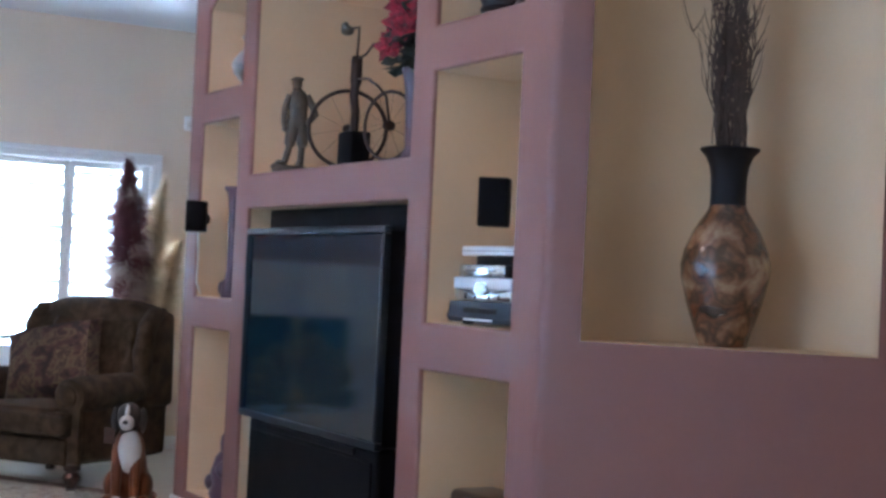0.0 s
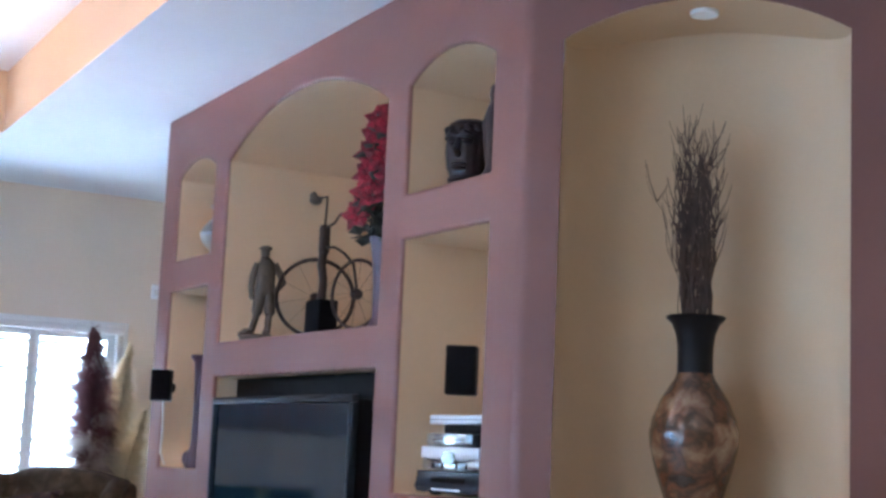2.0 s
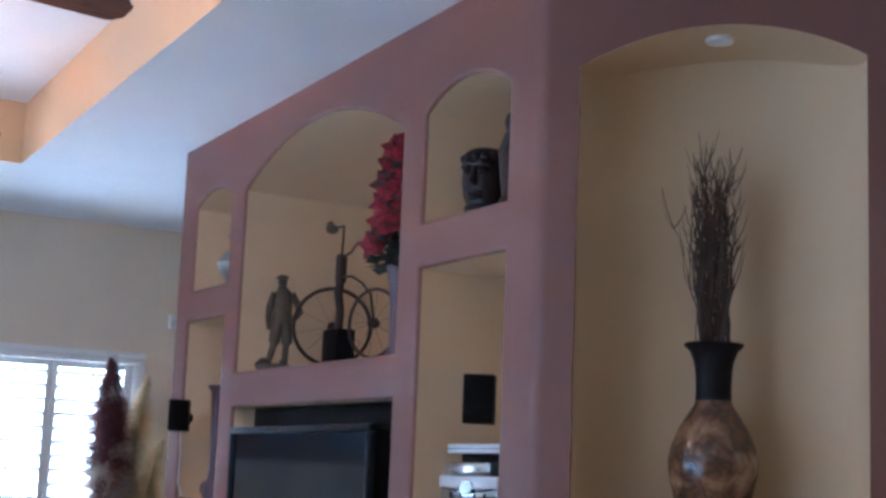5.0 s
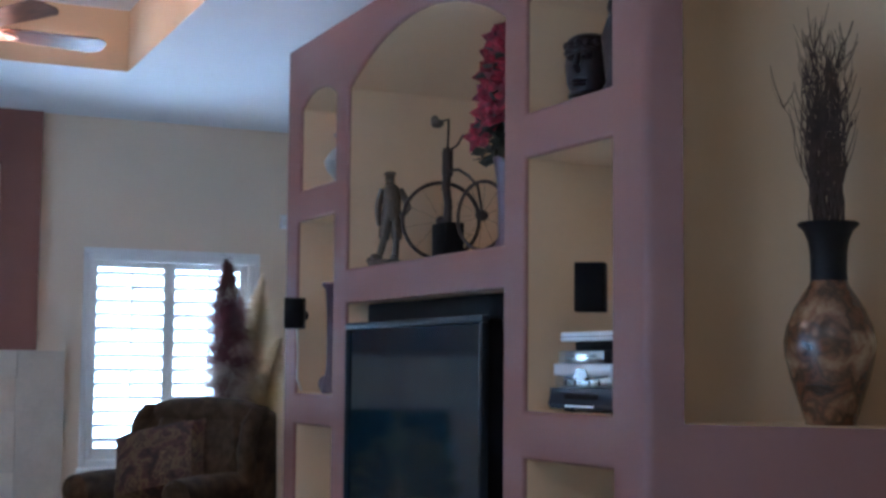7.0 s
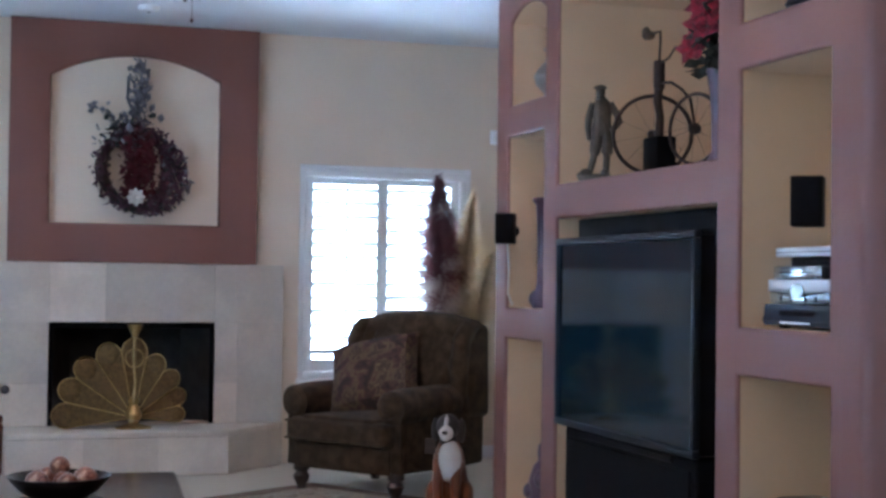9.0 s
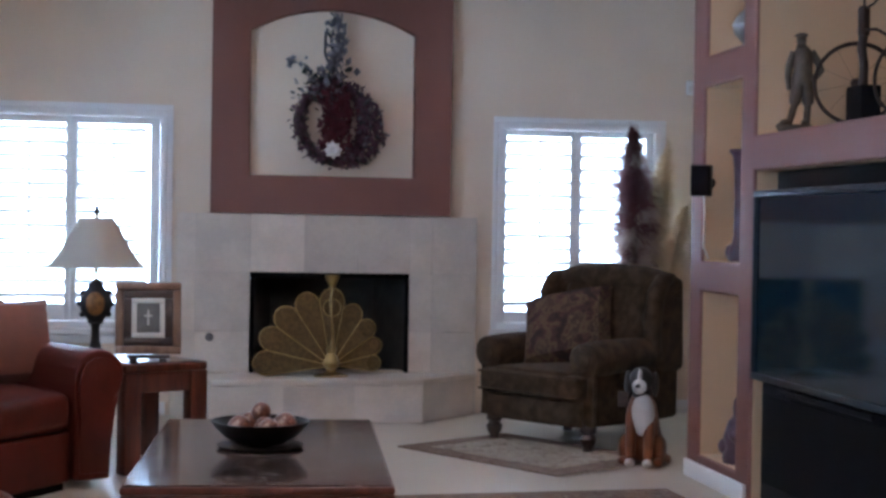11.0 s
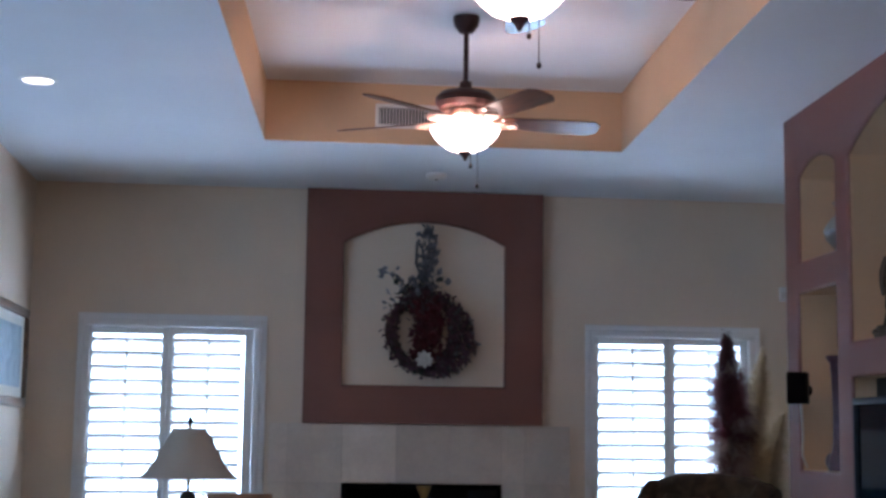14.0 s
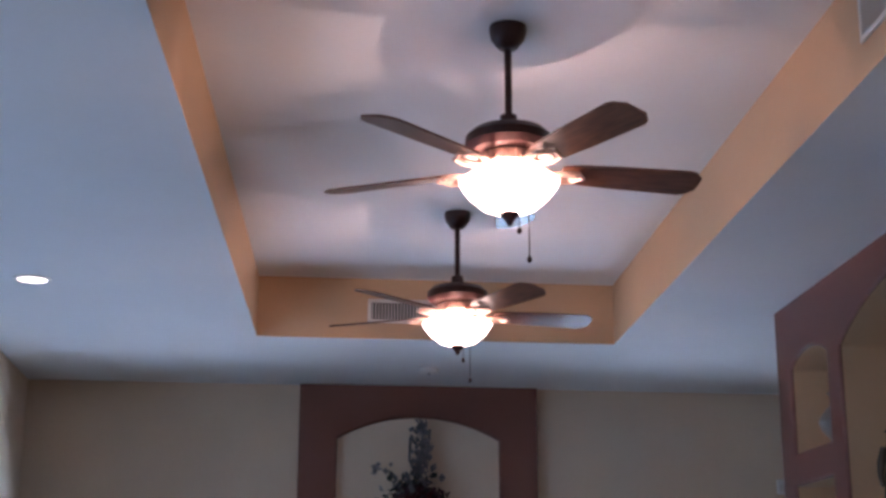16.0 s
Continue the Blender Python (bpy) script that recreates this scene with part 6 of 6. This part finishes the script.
    part("mat_board", ring_frame(0.18, 0.22, 0.028, 0.012, 0.09), MATBOARD, fr)
    part("print", box(-0.065, 0.065, 0.008, 0.014, 0.117, 0.283), GREYART, fr, smooth=0)
    bm = box(-0.005, 0.005, 0.003, 0.0078, 0.16, 0.245)
    box(-0.022, 0.022, 0.002, 0.0076, 0.208, 0.217, bm=bm)
    part("pale_cross", bm, MATBOARD, fr, smooth=0)
    part("backing", box(-0.17, 0.17, 0.0305, 0.036, 0.01, 0.39), DARKWOOD, fr, smooth=0)
    ea = thing("tabletop_easel", "small dark wooden tabletop easel under the picture", "easel", (-0.25, 8.12, h))
    part("ledge", box(-0.12, 0.12, -0.035, 0.05, 0.012, 0.03, 0.005), DARKWOOD, ea)
    part("foot", box(-0.10, -0.06, -0.03, 0.10, 0, 0.0118, 0.003), DARKWOOD, ea)
    part("foot", box(0.06, 0.10, -0.03, 0.10, 0, 0.0118, 0.003), DARKWOOD, ea)


def ring_frame(w, h, t, d, z0=0.0):
    bm = bmesh.new()
    for a, b, c, e in ((-w / 2, w / 2, 0, t), (-w / 2, w / 2, h - t, h), (-w / 2, -w / 2 + t, t + 0.0005, h - t - 0.0005), (w / 2 - t, w / 2, t + 0.0005, h - t - 0.0005)):
        box(a, b, 0, d, z0 + c, z0 + e, min(t, d) * 0.25, 2, bm=bm)
    return bm


end_table()


def wall_picture():
    ob = thing("wall_picture", "pale blue watercolour in a carved gilt frame", "picture")
    ob.matrix_basis = Matrix(((0, 0, 1, XL + 0.002), (1, 0, 0, 9.60), (0, 1, 0, 1.855), (0, 0, 0, 1)))
    w, h, t = 1.16, 0.67, 0.06
    bm = bmesh.new()
    for a, b, c, d in ((-w / 2, w / 2, -h / 2, -h / 2 + t), (-w / 2, w / 2, h / 2 - t, h / 2), (-w / 2, -w / 2 + t, -h / 2 + t + 0.0005, h / 2 - t - 0.0005), (w / 2 - t, w / 2, -h / 2 + t + 0.0005, h / 2 - t - 0.0005)):
        box(a, b, c, d, 0, 0.035, 0.012, 3, bm=bm)
    part("frame", bm, FRAMEDARK, ob)
    part("mat_board", box(-w / 2 + t, w / 2 - t, -h / 2 + t, h / 2 - t, 0.004, 0.012), MATBOARD, ob, smooth=0)
    part("print", box(-w / 2 + t + 0.09, w / 2 - t - 0.09, -h / 2 + t + 0.07, h / 2 - t - 0.07, 0.0122, 0.0145), BLUEART, ob, smooth=0)


FRAMEDARK = wood("dark gilt moulding", (0.07, 0.04, 0.025), (0.22, 0.13, 0.07), 0.35, axis=(10, 10, 10))
wall_picture()


# ---- rugs ----
def rugs():
    ob = thing("area_rug", "large floral wool rug in taupe and cream", "rug", (1.40, 5.55, 0), 3)
    part("border", box(-1.14, 1.14, -1.62, 1.62, 0.001, 0.012, 0.004, 1), RUG, ob)
    part("field", box(-0.70, 0.70, -1.2, 1.2, 0.0122, 0.0145), RUG_FIELD, ob, smooth=0)
    for k, (a, b, c, d) in enumerate(((-0.73, 0.73, 1.2005, 1.225), (-0.73, 0.73, -1.225, -1.2005), (-0.73, -0.7005, -1.2, 1.2), (0.7005, 0.73, -1.2, 1.2))):
        part("border_line", box(a, b, c, d, 0.0122, 0.0147), FRINGE, ob, smooth=0)
    ang = 33.0
    ob = thing("small_rug", "small fringed floral rug in front of the armchair", "rug", (1.98, 7.66, 0), ang)
    part("field", box(0.0, 0.95, 0.0, 1.35, 0.001, 0.011, 0.003, 1), RUG, ob)
    part("centre", box(0.14, 0.81, 0.16, 1.19, 0.0112, 0.0132), RUG_FIELD, ob, smooth=0)
    bm = bmesh.new()
    rng = random.Random(3)
    for i in range(95):
        x = 0.005 + i * 0.01
        for y0, s in ((0.0, -1), (1.35, 1)):
            v = [bm.verts.new(p) for p in ((x, y0, 0.006), (x + 0.007, y0, 0.006), (x + 0.006 + rng.uniform(-0.004, 0.004), y0 + s * 0.045, 0.002), (x + rng.uniform(-0.004, 0.004), y0 + s * 0.045, 0.002))]
            bm.faces.new(v)
    tagged(part("fringe", bm, FRINGE, ob, smooth=0), kind="stuff")


rugs()


# ---- dog ornament and plumes ----
def dog_statue():
    bm = bmesh.new()
    # haunches, body, chest, forelegs
    ball((0, 0.09, 0.13), 0.13, 0.14, 0.13, bm=bm)
    tube([(0, 0.10, 0.13), (0, 0.04, 0.24), (0, -0.02, 0.34), (0, -0.03, 0.41)], [0.12, 0.112, 0.098, 0.06], 16, bm=bm)
    for s in (-1, 1):
        ball((s * 0.11, 0.05, 0.09), 0.05, 0.10, 0.085, bm=bm)
        ball((s * 0.115, -0.05, 0.025), 0.035, 0.07, 0.025, bm=bm, mi=0)
        tube([(s * 0.055, -0.05, 0.30), (s * 0.06, -0.085, 0.18), (s * 0.058, -0.09, 0.05)], [0.045, 0.036, 0.03], 10, bm=bm, mi=0)
        ball((s * 0.058, -0.11, 0.024), 0.034, 0.05, 0.024, bm=bm, mi=1)
    ball((0.016, -0.068, 0.30), 0.080, 0.058, 0.125, bm=bm, mi=1)
    # head with muzzle and hanging ears
    tube([(0, -0.03, 0.38), (0, -0.045, 0.47)], [0.062, 0.055], 12, bm=bm, mi=2)
    ball((0, -0.05, 0.50), 0.082, 0.088, 0.074, bm=bm, mi=2)
    ball((0, -0.14, 0.466), 0.048, 0.062, 0.044, bm=bm, mi=1)
    ball((0, -0.118, 0.518), 0.016, 0.028, 0.052, bm=bm, mi=1)
    ball((0, -0.20, 0.475), 0.020, 0.014, 0.013, bm=bm, mi=2)
    for s in (-1, 1):
        ball((s * 0.088, -0.035, 0.475), 0.026, 0.05, 0.074, bm=bm, mi=2)
        ball((s * 0.032, -0.115, 0.505), 0.012, 0.01, 0.01, bm=bm, mi=2)
    tube([(0.1, 0.2, 0.03), (0.16, 0.14, 0.025), (0.17, 0.05, 0.022)], [0.028, 0.022, 0.012], 8, bm=bm)
    prism([(-0.125, -0.002), (-0.055, -0.002), (-0.055, 0.002), (-0.125, 0.002)], 0.35, 0.44, bm=bm, m=pose(-0.01, -0.17, 0), mi=3)
    single("dog_statue", bm, [DOG_BROWN, DOG_WHITE, DOG_BLACK, DARKWOOD], "painted seated dog statue holding a small sign", "statue", (2.575, 8.05, 0), -26).scale = (0.88, 0.9, 1.0)


dog_statue()


def plumes():
    v = thing("floor_vase", "tall dark floor vase behind the armchair", "vase", (3.16, 10.06, 0))
    part("body", lathe([(0.11, 0), (0.12, 0.03), (0.10, 0.12), (0.115, 0.4), (0.13, 0.6), (0.09, 0.78), (0.06, 0.88), (0.07, 0.93), (0.062, 0.93), (0.04, 0.87), (0, 0.85)], 28), VASEBLACK, v)

    def feather(name, label, x, y, z0, z1, half, fronds, mats, seed, sway, thin):
        """A stem with arching fronds, each fringed with fine hanging barbs."""
        ob = thing(name, label, "dried plume", (x, y, z0))
        part("stem", tube([(0, 0, 0), (sway * 0.3, 0, (z1 - z0) * 0.5), (sway, 0, z1 - z0)], [0.008, 0.006, 0.003], 6), TWIG, ob)
        r = random.Random(seed)
        H = z1 - z0
        for k in range(fronds):
            h = 0.12 + 0.86 * (k + r.random()) / fronds
            t = k * 2.4 + r.uniform(-0.6, 0.6)
            pale = 1 if len(mats) > 1 and (r.random() < 1.5 * (0.62 - h) or r.random() < 0.06) else 0
            reach = half * (1.0 - 0.86 * max(0.0, (h - 0.55) / 0.45) ** 1.3) * r.uniform(0.75, 1.15)
            rise = r.uniform(0.5, 1.0)
            bm = bmesh.new()
            for _ in range(80):
                hh = h + r.gauss(0, 0.022)
                tt = t + r.gauss(0, 0.5)
                L = reach * r.uniform(0.55, 1.2)
                d = Vector((math.cos(tt), 0.75 * math.sin(tt), 0))
                o = Vector((sway * hh * hh, 0, hh * H))
                p1 = o + d * L * 0.45 + Vector((0, 0, 0.42 * rise * L))
                p2 = o + d * L * 0.82 + Vector((0, 0, 0.46 * rise * L + r.gauss(0, 0.008)))
                p3 = o + d * L * 1.08 + Vector((0, 0, 0.12 * rise * L + r.gauss(0, 0.015)))
                w = Vector((-d.y, d.x, 0.6)).normalized() * thin
                vs = [bm.verts.new(c) for c in (o - w, o + w, p1 + w, p1 - w, p2 + w * 0.8, p2 - w * 0.8, p3)]
                for f in ((0, 1, 2, 3), (3, 2, 4, 5), (5, 4, 6)):
                    bm.faces.new([vs[j] for j in f]).material_index = pale
            part("frond", bm, mats, ob, smooth=0)

    feather("plume", "tall maroon feather plume with pale lower fronds", 3.14, 10.05, 0.80, 2.09, 0.185, 110, [PLUME, PLUME_PALE], 3, -0.03, 0.0026)
    feather("pampas_plume", "tall tan pampas grass plume", 3.30, 10.10, 0.80, 2.0, 0.13, 60, [PAMPAS], 7, 0.10, 0.0026)
    feather("pampas_plume", "drooping pale pampas grass plume", 3.38, 10.10, 0.62, 1.55, 0.15, 40, [PAMPAS], 12, 0.16, 0.0024)


plumes()
